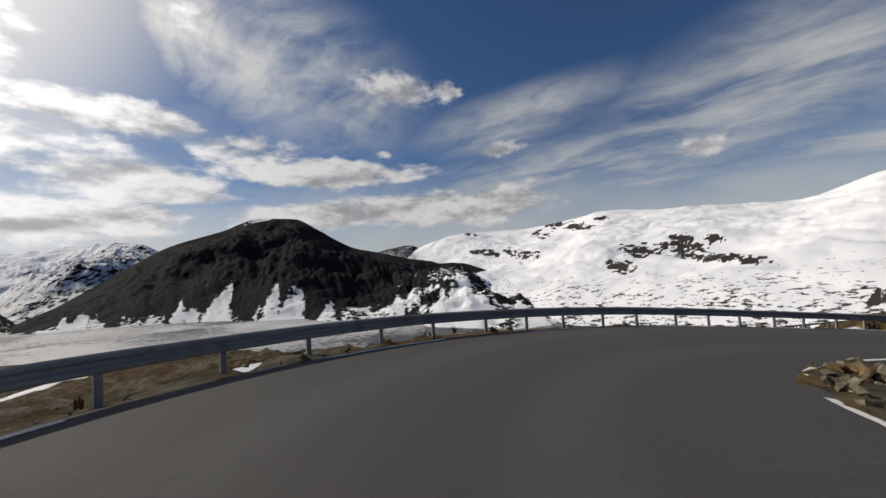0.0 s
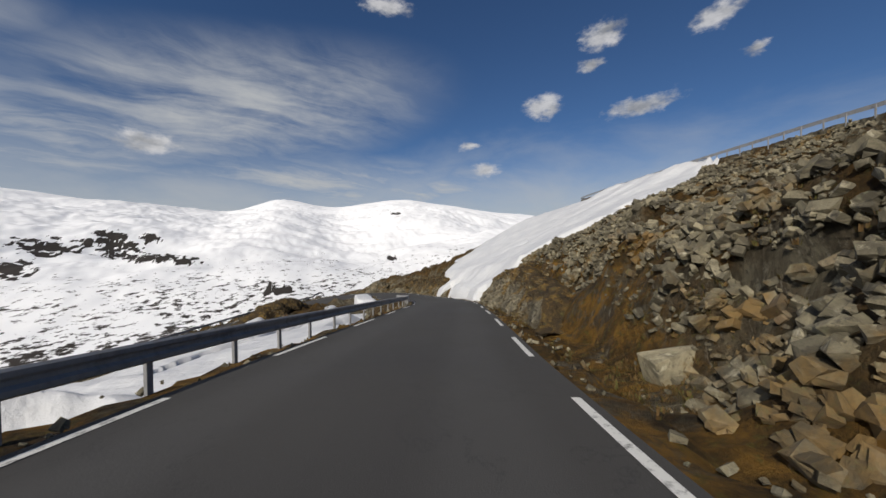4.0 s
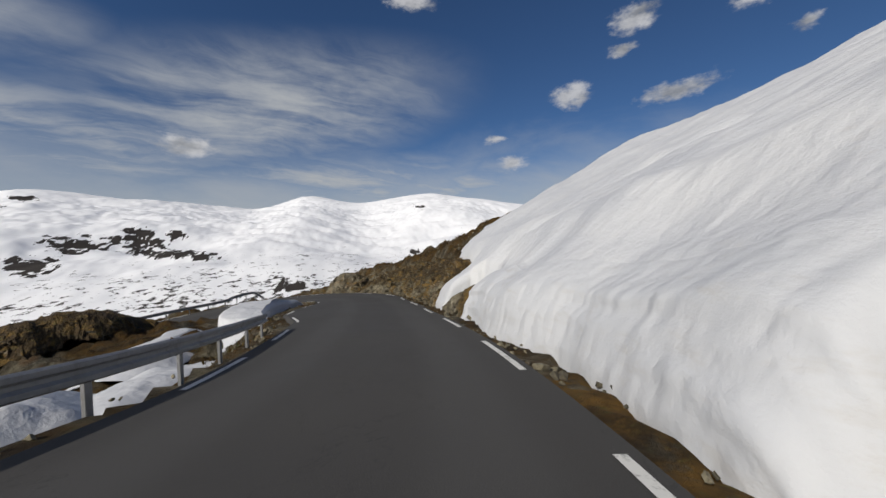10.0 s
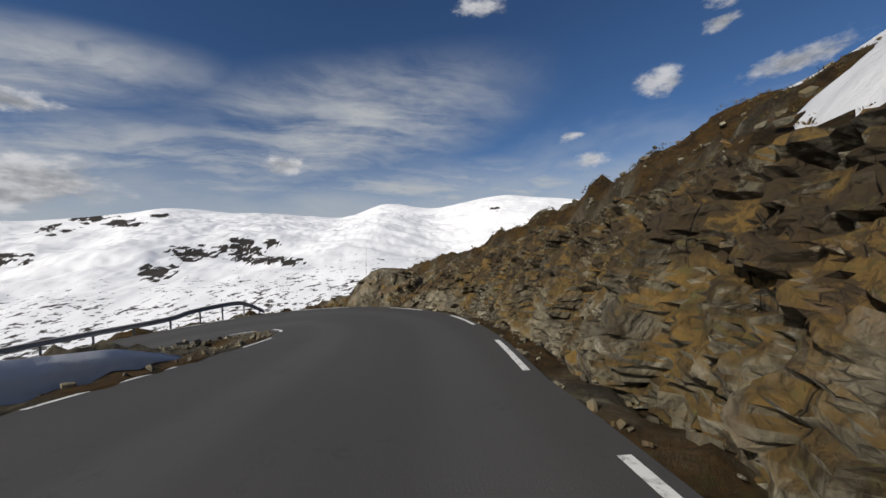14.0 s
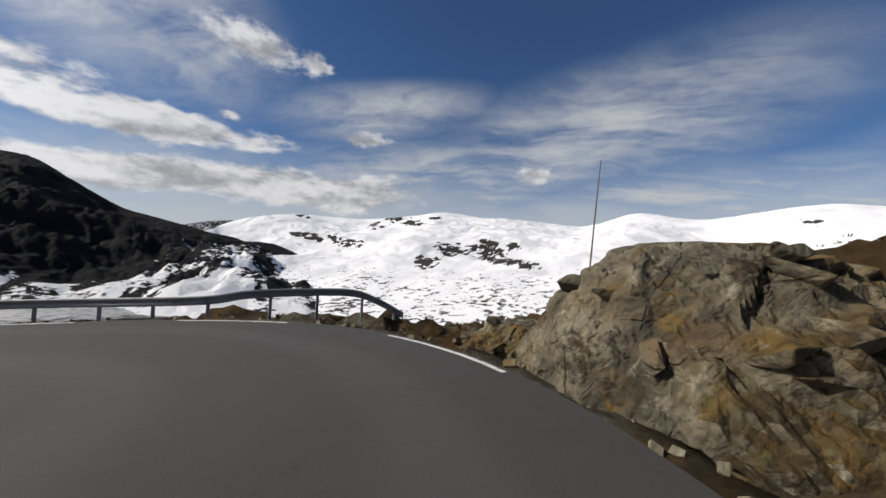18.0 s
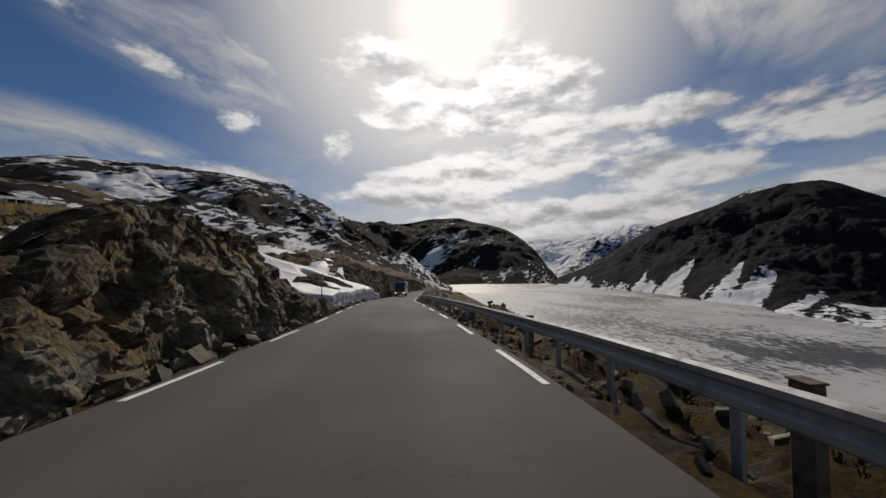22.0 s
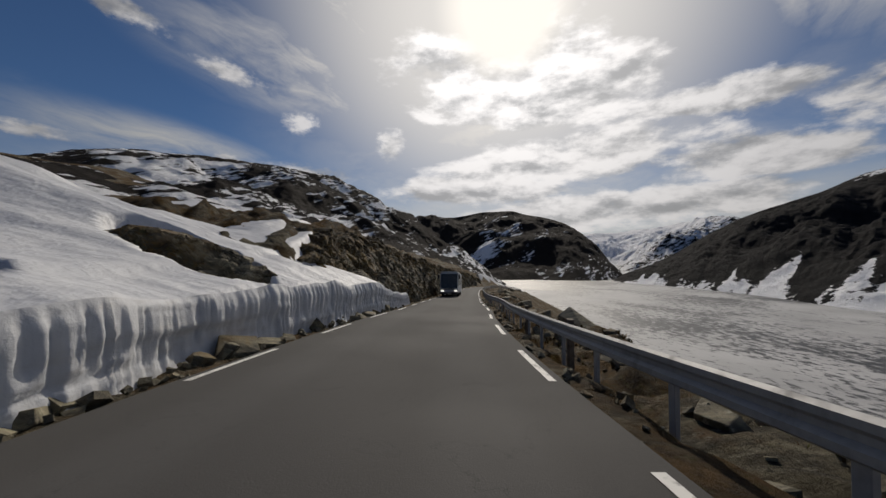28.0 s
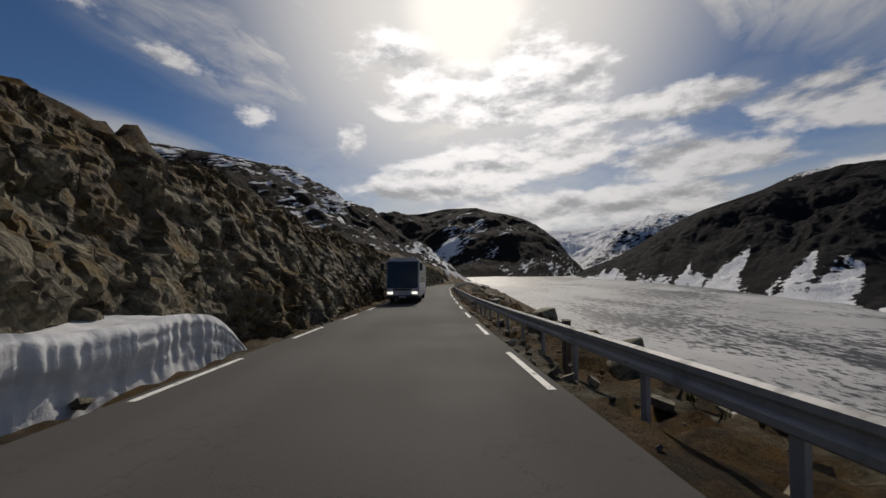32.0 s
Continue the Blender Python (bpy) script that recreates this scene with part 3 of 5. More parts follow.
def ground_height(x, y, rough=True):
    """Height of the ground: the hillside, cut and filled along the road, falling to the lake's bed and level beyond."""
    x, y = np.asarray(x, float), np.asarray(y, float)
    shape, x, y = x.shape, x.ravel(), y.ravel()
    z = HILL(np.clip(x, -160, 230), np.clip(y, -70, 130))
    far = np.maximum(np.maximum(-160 - x, x - 230), np.maximum(-70 - y, y - 130)).clip(0)
    z = z - np.where(y > -20, far * 0.5, 0.0)
    near = np.exp(-(far / 60.0) ** 2)
    # the ground lies smooth under the deep snow
    for cx, cy, rx, ry in ((75, 8, 31, 16), (38, 45, 15, 8)):
        near = near * (1 - 0.88 * np.clip(2.4 - 2 * ((x - cx) / rx) ** 2 - 2 * ((y - cy) / ry) ** 2, 0, 1))
    if rough:
        z = z + near * (0.9 * fbm(x * 0.09, y * 0.09, 0, 4, 3) + 0.28 * fbm(x * 0.6, y * 0.6, 0, 4, 9))
    z = np.maximum(z, -70.0)
    low, high = np.full(len(x), -1e9), np.full(len(x), 1e9)
    ragged = 0.6 * fbm(x * 0.35, y * 0.35, 0, 3, 21) if rough else 0.0
    nearest, level, side = np.full(len(x), 1e9), np.zeros(len(x)), np.zeros(len(x))
    wl, wr = half_left(RUN) + VERGE, half_right(RUN) + VERGE
    marks = stations(RUN)
    drop_left, drop_right = (marks < 12.6) & (marks > -6), (marks > 20.2) | (marks < -6)
    fill = np.where((marks > -5) & (marks < 2.4), 0.75, 0.22)
    for i in range(0, len(RUN), 2):
        dx, dy = x - CENTRE[i, 0], y - CENTRE[i, 1]
        right = dx * RIGHT[i, 0] + dy * RIGHT[i, 1] > 0
        over = np.hypot(dx, dy) - np.where(right, wr[i], wl[i])
        bank = np.maximum(over - 2.1 + ragged, 0) * 1.6
        if drop_left[i] or drop_right[i]:
            falls = np.where(right, drop_right[i], drop_left[i]) & (over < 12)
            bank = np.where(falls, np.maximum(over - 5, 0) * 1.2 - fill[i] * np.maximum(over - 1, 0), bank)
        high = np.minimum(high, CENTRE[i, 2] - 0.12 + bank)
        low = np.maximum(low, CENTRE[i, 2] - 0.12 - np.maximum(over - 1.0, 0) * 0.85)
        closer = over < nearest
        nearest, level = np.where(closer, over, nearest), np.where(closer, CENTRE[i, 2], level)
    z = np.maximum(np.minimum(z, high), np.minimum(low, high))
    if rough:
        b, e = cells(x / 1.3, y / 1.3, z / 0.7, 5)
        z = z + ((b - 0.5) * 0.55 + 0.3 * fbm(x * 0.9, y * 0.9, 0, 3, 33)) * np.clip((nearest - 1.2) / 2.0, 0, 1) * near
    z = np.where(nearest < 0.7, level - 0.12 - 0.25 * (nearest < -0.5) + (0.05 * fbm(x * 1.5, y * 1.5, 0, 3, 5) if rough else 0.0) * (nearest > 0.1), z)
    return z.reshape(shape)


def axis(lo, hi, fine, reach):
    """Even fine steps from lo to hi, then ever wider ones out to the reach on both sides."""
    out = []
    v = fine
    x = hi
    while x < reach:
        v *= 1.14
        x += v
        out.append(x)
    mid = np.arange(lo, hi + fine / 2, fine)
    return np.concatenate(((lo + hi - np.array(out))[::-1], mid, out))


gx, gy = np.meshgrid(axis(-26, 104, 0.45, 4600), axis(-24, 84, 0.45, 4600))
ground = new("ground", mesh_from("ground", np.stack((gx, gy, ground_height(gx, gy)), -1), grid_faces(*gx.shape), GROUND, True))
# turf on the low bank under the scree
flat_x, flat_y = gx.ravel(), gy.ravel()
bank = np.zeros(len(flat_x))
close = np.flatnonzero((flat_x > 0) & (flat_x < 52) & (flat_y > -8) & (flat_y < 22))
mids = np.flatnonzero((stations(RUN) > 1.5) & (stations(RUN) < 10.8))[::2]
gap = np.hypot(flat_x[close, None] - CENTRE[mids, 0], flat_y[close, None] - CENTRE[mids, 1])
off, at_run = gap.min(1), stations(RUN[mids[gap.argmin(1)]])
bank[close] = np.clip((off - 2.4) / 0.8, 0, 1) * np.clip((np.interp(at_run, [3, 5, 6, 10], [5.2, 5.8, 8.0, 9.0]) - off) / 1.5, 0, 1)
add_value(ground.data, "bank", bank)
tagged(ground, "brown heath and grey scree of a steep mountainside", "ground", kind="structure")

# asphalt, with a slight crown and thin sides
SLAB = np.array([-1.0, -0.97, -0.5, 0, 0.5, 0.97, 1.0])
wide = np.where(SLAB[None] < 0, (half_left(RUN) + VERGE)[:, None], (half_right(RUN) + VERGE)[:, None]) * SLAB[None]
crown = np.where(np.abs(SLAB) > 0.99, -0.25, 0.0)[None] - 0.012 * np.abs(wide)
slab = road_point(np.repeat(RUN[:, None], 7, 1), wide, crown)
me = mesh_from("road", slab, grid_faces(*slab.shape[:2], True), ASPHALT, False)
add_value(me, "across", wide)
road = tagged(new("road", me), "worn grey asphalt of a narrow mountain road", "road", kind="structure")


def ribbon(name, s0, s1, across, width, mat, parent, steps=7):
    s = np.linspace(s0, s1, steps)
    a = across(s)
    rows = np.stack([road_point(s, a - width / 2, 0.008 - 0.012 * np.abs(a - width / 2)), road_point(s, a + width / 2, 0.008 - 0.012 * np.abs(a + width / 2))], 1)
    return part(name, mesh_from(name, rows, grid_faces(steps, 2, True), mat), mat, parent)


for side, edge in ((-1, half_left), (1, half_right)):
    for s in np.arange(STATIONS[0] - 26, station(40), 5.4):
        ribbon("edge_line", s, s + 2.7, lambda v: side * edge(v), 0.12, PAINT, road)


# ---- crash barriers ----
RAIL_PROFILE = [(0.0, 0.44), (0.045, 0.47), (0.045, 0.53), (0.0, 0.57), (0.0, 0.62), (0.045, 0.66), (0.045, 0.72), (0.0, 0.75), (-0.012, 0.75), (-0.012, 0.44)]


def barrier(path, label, gap=1.85):
    """Posts and a W-shaped beam in four-metre lengths along a line of places (x, y, height of the ground)."""
    line, run = curve_through(path, 0.25)
    ahead = np.gradient(line[:, :2], axis=0)
    ahead /= np.linalg.norm(ahead, axis=1)[:, None]
    left = np.stack((-ahead[:, 1], ahead[:, 0]), 1)
    rail = tagged(new("guardrail"), label, "guardrail", "crash barriers along the road")
    bm = bmesh.new()
    box(bm, (-0.055, -0.03, -0.6), (0.055, 0.03, 0.66), 0.006)
    post = bpy.data.meshes.new("post")
    bm.to_mesh(post), bm.free()
    post.materials.append(ZINC)
    for r in np.arange(0.6, run[-1], gap):
        i = int(r / 0.25)
        ob = part("post", post, None, rail)
        ob.matrix_basis = pose(*(line[i, :2] - left[i] * 0.04), line[i, 2], 0, 0, math.degrees(math.atan2(ahead[i, 1], ahead[i, 0])))
    for i in range(0, len(run) - 1, 16):
        k = np.arange(i, min(i + 17, len(run)))
        rows = np.stack([np.concatenate((line[k, :2] + left[k] * a, (line[k, 2] + b)[:, None]), 1) for a, b in RAIL_PROFILE + RAIL_PROFILE[:1]], 1)
        part("beam", mesh_from("beam", rows, grid_faces(len(k), len(RAIL_PROFILE) + 1), ZINC), ZINC, rail)
    return rail


def beside(s0, s1, off, step=4.0, up=-0.1):
    return [tuple(road_point(s, float(off(s)), up)) for s in np.arange(s0, s1, step)]


# the beams face the road: lines run so that it lies on their left
outer = beside(STATIONS[0] - 20, station(12.9), lambda s: -(half_left(s) + VERGE + 0.35))
barrier(outer[::-1], "galvanised steel crash barrier along the middle road above the drop")
upper = beside(20, STATIONS[0] - 34, lambda s: half_right(s) + VERGE + 0.5)
barrier(upper, "galvanised crash barrier along the upper road above the scree")
lower = [(84.6, 56.4, -13.75), (83.3, 56.0, -13.05), (82.0, 55.5, -12.58), (79.8, 54.95, -12.5), (78.1, 54.55, -12.55)] + beside(station(21.3), station(40), lambda s: half_right(s) + VERGE + 0.55)
barrier(lower, "galvanised crash barrier along the low road above the lake")

# ---- the lake ----
def ice_paint(n, at):
    """Rotten ice: pale floes with dark water between them, wider leads in places."""
    lie = n.place(at, (1, 1.7, 1), (0, 0, 24))
    leads = n.noise(lie, 0.0075, 4, 0.55, 0.4)
    speck = n.noise(lie, 0.16, 8, 0.72, 0.4)
    wet = n.step(n.math("ADD", speck, n.math("MULTIPLY", n.math("SUBTRACT", leads, 0.5), 0.85)), 0.46, 0.55)
    pale = n.mix(n.noise(at, 0.02, 6), (0.22, 0.224, 0.225), (0.58, 0.58, 0.57))
    c = n.mix(wet, pale, (0.045, 0.048, 0.05))
    return {"Base Color": c, "Roughness": n.step(wet, 0, 1, (0.7, 0.45)), "Specular IOR Level": 0.3, "Normal": n.bump(speck, 0.4, 0.5)}


ICE = material("lake_ice", ice_paint)
lake = tagged(new("lake", mesh_from("lake", [(-1500, 90, LAKE), (400, 90, LAKE), (400, 1500, LAKE), (-1500, 1500, LAKE)], [(0, 1, 2, 3)], ICE)),
              "frozen mountain lake with grey broken ice and dark leads", "lake", kind="structure")


# ---- far mountains ----
def mountain(name, ridge, foot, mat, label, snow, rough, cols=420, rows=90, bulge=0.12, seed=1, amp=1.0, ribs=0.0):
    """A mountain side lofted from its foot over its ridge and down behind; snow(u, v, x, y, z) gives how much snow lies."""
    a, _ = curve_through([(*p, 0) for p in ridge], 1.0)
    b, _ = curve_through([(*p, 0) for p in foot], 1.0)
    u = np.linspace(0, 1, cols)
    top = np.stack([np.interp(u, np.linspace(0, 1, len(a)), a[:, i]) for i in range(3)], 1)
    low = np.stack([np.interp(u, np.linspace(0, 1, len(b)), b[:, i]) for i in range(3)], 1)
    v = np.concatenate((np.linspace(0, 1, rows), 1 + np.linspace(0, 1, 14)[1:] ** 1.5 * 0.5))
    V, U = np.meshgrid(v, u, indexing="ij")
    along = np.where(V <= 1, V, 1 + (V - 1))[..., None]
    p = low[None] + (top - low)[None] * along
    p[..., 2] = np.where(V <= 1, p[..., 2] + bulge * np.sin(np.pi * V.clip(0, 1)) * (top - low)[None, :, 2], top[None, :, 2] - (V - 1) * 1.2 * (top - low)[None, :, 2])
    k = 1.0 / rough
    lump = fbm(p[..., 0] * k, p[..., 1] * k, p[..., 2] * k * 0.6, 6, seed, 0.55)
    size = np.linalg.norm((top - low), axis=1)[None].clip(60, 900) * 0.045 * amp
    p[..., 2] += lump * size * np.sin(np.pi * V.clip(0, 1)).clip(0) ** 0.6 + (V > 0.8) * 0.12 * size * lump
    if ribs:
        rib = 0.5 - np.abs(fbm(U * 17 + 0.25 * lump, V * 1.3, 0, 4, 5, 0.6))
        p[..., 2] += ribs * size * rib * np.sin(np.pi * V.clip(0, 1)).clip(0)
    me = mesh_from(name, p, grid_faces(*V.shape), mat, True)
    add_value(me, "snow", snow(U, V, p[..., 0], p[..., 1], p[..., 2]))
    return tagged(new(name, me), label, "mountain")


WHITE = mountain_material("snowfield", (0.045, 0.04, 0.036), 0.02, (0, 0, 20), 0.30, 7.0, (1, 1, 2.0), 0.14)
# near-black rock: the shade of the crag's backlit side is put into its colour
BLACK = mountain_material("crag_shade_in_colour", (0.015, 0.0148, 0.0152), 0.016, (0, 0, 30), 0.60, 7.0, (1, 1, 1.1), 1.0)
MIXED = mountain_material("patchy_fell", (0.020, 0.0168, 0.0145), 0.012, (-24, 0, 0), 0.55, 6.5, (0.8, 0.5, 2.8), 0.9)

OUTCROPS = [(-26.0, -1.8, 1.7, 1.0), (-28.6, 0.4, 2.4, 1.0), (-33.8, 0.8, 2.6, 1.3), (-37.1, 1.2, 1.1, 0.6), (-37.8, -1.2, 4.6, 0.55), (-68.8, 5.1, 1.3, 0.5), (-51.5, -6.1, 2.0, 0.6),
            (-68.3, -2.0, 0.7, 0.4), (-19.4, 4.7, 3.4, 0.7), (-15.6, 3.6, 1.8, 0.7), (-11.7, 0.9, 3.0, 0.8), (-6.4, 1.3, 2.3, 0.7), (-24.2, 5.3, 1.0, 0.4), (-4.1, 4.4, 1.7, 0.3)]


def white_cover(U, V, x, y, z):
    """Deep snow, torn near the foot, with bare outcrops by bearing and height seen from the road."""
    yaw = np.degrees(np.arctan2(-(x - 10), y - 10))
    up = np.degrees(np.arctan2(z + 1.5, np.hypot(x - 10, y - 10)))
    snow = 0.60 - 0.30 * np.clip(1 - V * 1.5, 0, 1) ** 1.5
    wobble = 1.3 * fbm(yaw * 1.1, up * 3.0, 0, 5, 31, 0.7)
    for a, b, w, h in OUTCROPS:
        r = ((yaw - a) / w) ** 2 + ((up - b - 0.12 * (yaw - a)) / h) ** 2
        snow = snow - 0.5 * np.clip(1.1 - r + wobble * np.clip(2.2 - r, 0, 1), 0, 1)
    return snow


mountain("mountain", [(-400, 1050, -20), (-121, 993, 15), (-74, 1198, 52), (85, 1498, 116), (366, 1558, 129), (564, 1497, 155), (689, 1444, 175), (924, 1390, 160), (1200, 1400, 166), (1412, 1340, 172), (1680, 1289, 253),
                      (1741, 1018, 208), (1691, 661, 225), (1665, 414, 190), (1603, 185, 141), (1510, -82, 94), (1400, -350, 60)],
         [(-60, 620, -66), (0, 520, -66), (60, 400, -66), (90, 310, -66), (125, 240, -66), (165, 180, -66), (200, 130, -66), (225, 80, -66), (240, 20, -66), (260, -60, -66), (300, -200, -66)],
         WHITE, "broad snow-covered mountain with dark rock outcrops", white_cover, 300, 1100, 170, 0.0, 4, 0.5)
def crag_cover(U, V, x, y, z):
    """Snow aprons with tongues running up the gullies, a white streak along the crest and torn patches on the low shoulder."""
    gully = fbm(U * 34, V * 1.6, 0, 3, 5)
    apron = smooth(0.15 + 0.12 * gully + 0.06 * fbm(U * 9, 0, 0, 2, 15) - V, -0.05, 0.10)
    crest = smooth(V, 0.90, 0.97) * smooth(V, 1.04, 1.0) * np.exp(-((U - 0.41) / 0.05) ** 2)
    shoulder = smooth(U, 0.60, 0.80) * (0.19 + 0.11 * fbm(U * 30, V * 14, 0, 3, 9)) * smooth(V, 1.25, 0.6)
    rill = 0.10 * smooth(gully, 0.35, 0.8) * smooth(V, 0.8, 0.4)
    return 0.34 + 0.32 * apron * (1 - 0.6 * smooth(U, 0.58, 0.74)) + 0.30 * crest + shoulder + rill


# ridge as bearing, height in degrees and distance, seen from the low hairpin
CRAG = [(61.0, -4.6, 930), (56.0, -3.4, 900), (50.5, -0.4, 980), (45.5, 2.6, 1060), (41.4, 4.9, 1110), (36.4, 6.5, 1135), (32.8, 8.0, 1145), (30.2, 8.25, 1140), (26.0, 7.8, 1125), (23.4, 6.3, 1100), (20.0, 4.4, 1060),
        (15.8, 3.0, 1000), (11.0, 1.7, 940), (6.0, 0.6, 880), (2.6, 0.5, 800), (-1.6, -0.8, 720), (-5.0, -2.2, 660), (-13.0, -4.4, 600)]


def from_bearing(a, b, d):
    v = toward(a, 0) * d
    return 79.4 + v.x, 48.0 + v.y, -10.8 + d * math.tan(radians(b))


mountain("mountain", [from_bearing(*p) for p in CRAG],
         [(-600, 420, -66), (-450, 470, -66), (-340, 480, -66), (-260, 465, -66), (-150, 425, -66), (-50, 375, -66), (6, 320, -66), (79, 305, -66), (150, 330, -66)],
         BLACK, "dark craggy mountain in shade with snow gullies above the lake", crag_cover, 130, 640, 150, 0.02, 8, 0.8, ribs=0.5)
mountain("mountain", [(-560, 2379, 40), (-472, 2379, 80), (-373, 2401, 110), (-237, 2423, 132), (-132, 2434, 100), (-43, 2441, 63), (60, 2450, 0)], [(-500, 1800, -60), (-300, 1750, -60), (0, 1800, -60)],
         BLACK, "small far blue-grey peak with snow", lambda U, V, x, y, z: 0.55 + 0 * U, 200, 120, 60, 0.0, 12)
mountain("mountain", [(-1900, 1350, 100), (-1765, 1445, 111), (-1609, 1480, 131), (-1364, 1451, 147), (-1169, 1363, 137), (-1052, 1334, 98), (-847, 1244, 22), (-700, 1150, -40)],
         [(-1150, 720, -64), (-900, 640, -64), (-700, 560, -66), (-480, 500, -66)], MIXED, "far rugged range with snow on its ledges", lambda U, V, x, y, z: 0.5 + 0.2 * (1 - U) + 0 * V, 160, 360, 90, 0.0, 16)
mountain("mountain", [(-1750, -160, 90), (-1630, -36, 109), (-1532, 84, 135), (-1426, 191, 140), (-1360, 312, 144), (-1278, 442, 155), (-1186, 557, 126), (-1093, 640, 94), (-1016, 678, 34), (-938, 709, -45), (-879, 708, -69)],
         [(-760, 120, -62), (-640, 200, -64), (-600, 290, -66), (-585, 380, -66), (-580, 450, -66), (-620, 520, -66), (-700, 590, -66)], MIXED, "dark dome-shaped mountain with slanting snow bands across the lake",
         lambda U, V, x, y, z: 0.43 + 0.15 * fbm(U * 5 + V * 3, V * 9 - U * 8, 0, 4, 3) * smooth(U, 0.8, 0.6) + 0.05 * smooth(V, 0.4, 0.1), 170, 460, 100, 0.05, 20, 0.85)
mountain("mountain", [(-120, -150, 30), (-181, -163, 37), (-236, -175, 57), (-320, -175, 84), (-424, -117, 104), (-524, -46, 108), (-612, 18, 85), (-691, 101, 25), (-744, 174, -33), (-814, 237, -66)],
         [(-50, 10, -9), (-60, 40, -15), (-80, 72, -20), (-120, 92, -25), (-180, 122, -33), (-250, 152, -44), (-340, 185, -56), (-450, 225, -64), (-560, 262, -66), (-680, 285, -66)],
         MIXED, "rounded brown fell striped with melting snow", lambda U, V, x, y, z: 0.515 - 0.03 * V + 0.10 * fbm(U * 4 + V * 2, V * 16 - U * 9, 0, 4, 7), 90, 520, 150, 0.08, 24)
mountain("mountain", [(-3150, 1550, 100), (-3014, 1715, 146), (-2940, 1845, 176), (-2749, 2132, 192), (-2535, 2394, 235), (-2372, 2564, 224), (-2200, 2700, 100)], [(-1900, 1000, -60), (-1600, 1250, -60), (-1300, 1500, -60)],
         WHITE, "far white range at the head of the valley", lambda U, V, x, y, z: 0.4 + 0 * U, 300, 200, 60, 0.0, 28)


# ---- rock cuts ----
def blocky(p, size, seed, dip=0.25, thin=1.0):
    """How far jointed rock stands out at each place, from blocks at three sizes that lie on beds of a given dip, and each block's own tone."""
    along = p[..., 0] * 0.85 + p[..., 1] * 0.5
    q = math.hypot(1, dip)
    a, b, c = (along + dip * p[..., 2]) / q, p[..., 1] * 0.85 - p[..., 0] * 0.5, (p[..., 2] - dip * along) / q
    w = 0.18 * fbm(a * 0.7, b * 0.7, c * 0.7, 3, seed + 31)
    big, edge, lean1 = facets((a + w) / (1.25 * size), (b + w) / (1.2 * size), (c + w) / (1.15 * size * thin), seed)
    mid, edge2, lean2 = facets((a + w) / (0.55 * size), (b - w) / (0.5 * size), (c + w) / (0.46 * size * thin), seed + 7)
    fine, edge3, lean3 = facets(a / (0.25 * size), b / (0.25 * size), c / (0.2 * size * thin), seed + 19)
    out = (big - 0.5) * 0.55 + lean1 * 0.22 - 0.20 * smooth(edge, 0.06, 0.0) + (mid - 0.5) * 0.30 + lean2 * 0.14 - 0.12 * smooth(edge2, 0.08, 0.0) + (fine - 0.5) * 0.09 - 0.03 * smooth(edge3, 0.1, 0.0) + 0.25 * fbm(a * 0.6, b * 0.6, c * 0.6, 4, seed + 11)
    return out, np.clip(0.45 * mid + 0.25 * fine + 0.3 * big, 0, 1)


def rock_cut(side, n0, n1, height, label, foot=0.75, lean=0.45, seed=1, back=2.6, dip=0.25, thin=1.0, turf=0.42, block=1.0, parent_group="rock cuts beside the road"):
    """A blasted rock face beside the road, from its foot over its brow into the slope behind."""
    s = np.arange(station(n0), station(n1), 0.10)
    edge = half_right(s) if side > 0 else half_left(s)
    n = stations(s)
    ends = smooth(n, n0, n0 + 0.5) * smooth(n, n1, n1 - 0.5)
    h = height(n) * ends * (1 + 0.09 * fbm(s * 0.35, 0, 0, 3, seed)) - 0.25 * (1 - ends)
    v = np.linspace(0, 1, 70)
    V, S = np.meshgrid(v, s, indexing="ij")
    rise = np.where(V < 0.7, V / 0.7, 1.0)
    out = edge[None] + VERGE + foot + 0.35 * fbm(S * 0.5, 0, 0, 2, seed + 3) + np.where(V < 0.7, lean * h[None] * rise ** 1.6, lean * h[None] + (V - 0.7) / 0.3 * back)
    up = h[None] * (rise - 0.06 * np.sin(rise * np.pi)) + np.where(V > 0.7, (V - 0.7) / 0.3 * 0.5 - ((V - 0.7) / 0.3) ** 3 * 2.2, 0.0) - 0.3 * (1 - rise) ** 4
    p = road_point(S, side * out, up - 0.1)
    push, tone = blocky(p, block, seed, dip, thin)
    push = push * np.clip(h[None] / 3.0, 0.3, 1.0)
    r = np.stack([np.interp(S, RUN, RIGHT[:, i]) for i in range(2)], -1) * -side
    p[..., :2] += r * (push * 0.85)[..., None]
    p[..., 2] += push * np.where(V > 0.6, 0.36, 0.12) + 0.12 * fbm(p[..., 0], p[..., 1], p[..., 2], 3, seed)
    me = mesh_from("rock_outcrop", p, grid_faces(*V.shape, side > 0), ROCK, False)
    add_value(me, "tone", tone)
    add_value(me, "brow", smooth(V, turf, turf + 0.32))
    ob = new("rock_outcrop", me)
    pick = random.Random(seed)
    for _ in range(int(len(s) / 20)):
        i, j = pick.randrange(2, 44), pick.randrange(8, len(s) - 8)
        size = pick.uniform(0.25, 0.62) * min(1.0, 0.35 + h[j] / 4)
        slab = part("slab", SLABS[pick.randrange(len(SLABS))], None, ob)
        slab.matrix_basis = pose(*(p[i, j] - np.append(r[i, j] * 0.14, 0.0)), 20 + pick.uniform(-14, 14), 55 + pick.uniform(-18, 18), 15 + pick.uniform(-25, 25)) @ Matrix.Diagonal((size, size, size, 1))
    return tagged(ob, label, "rock", parent_group)


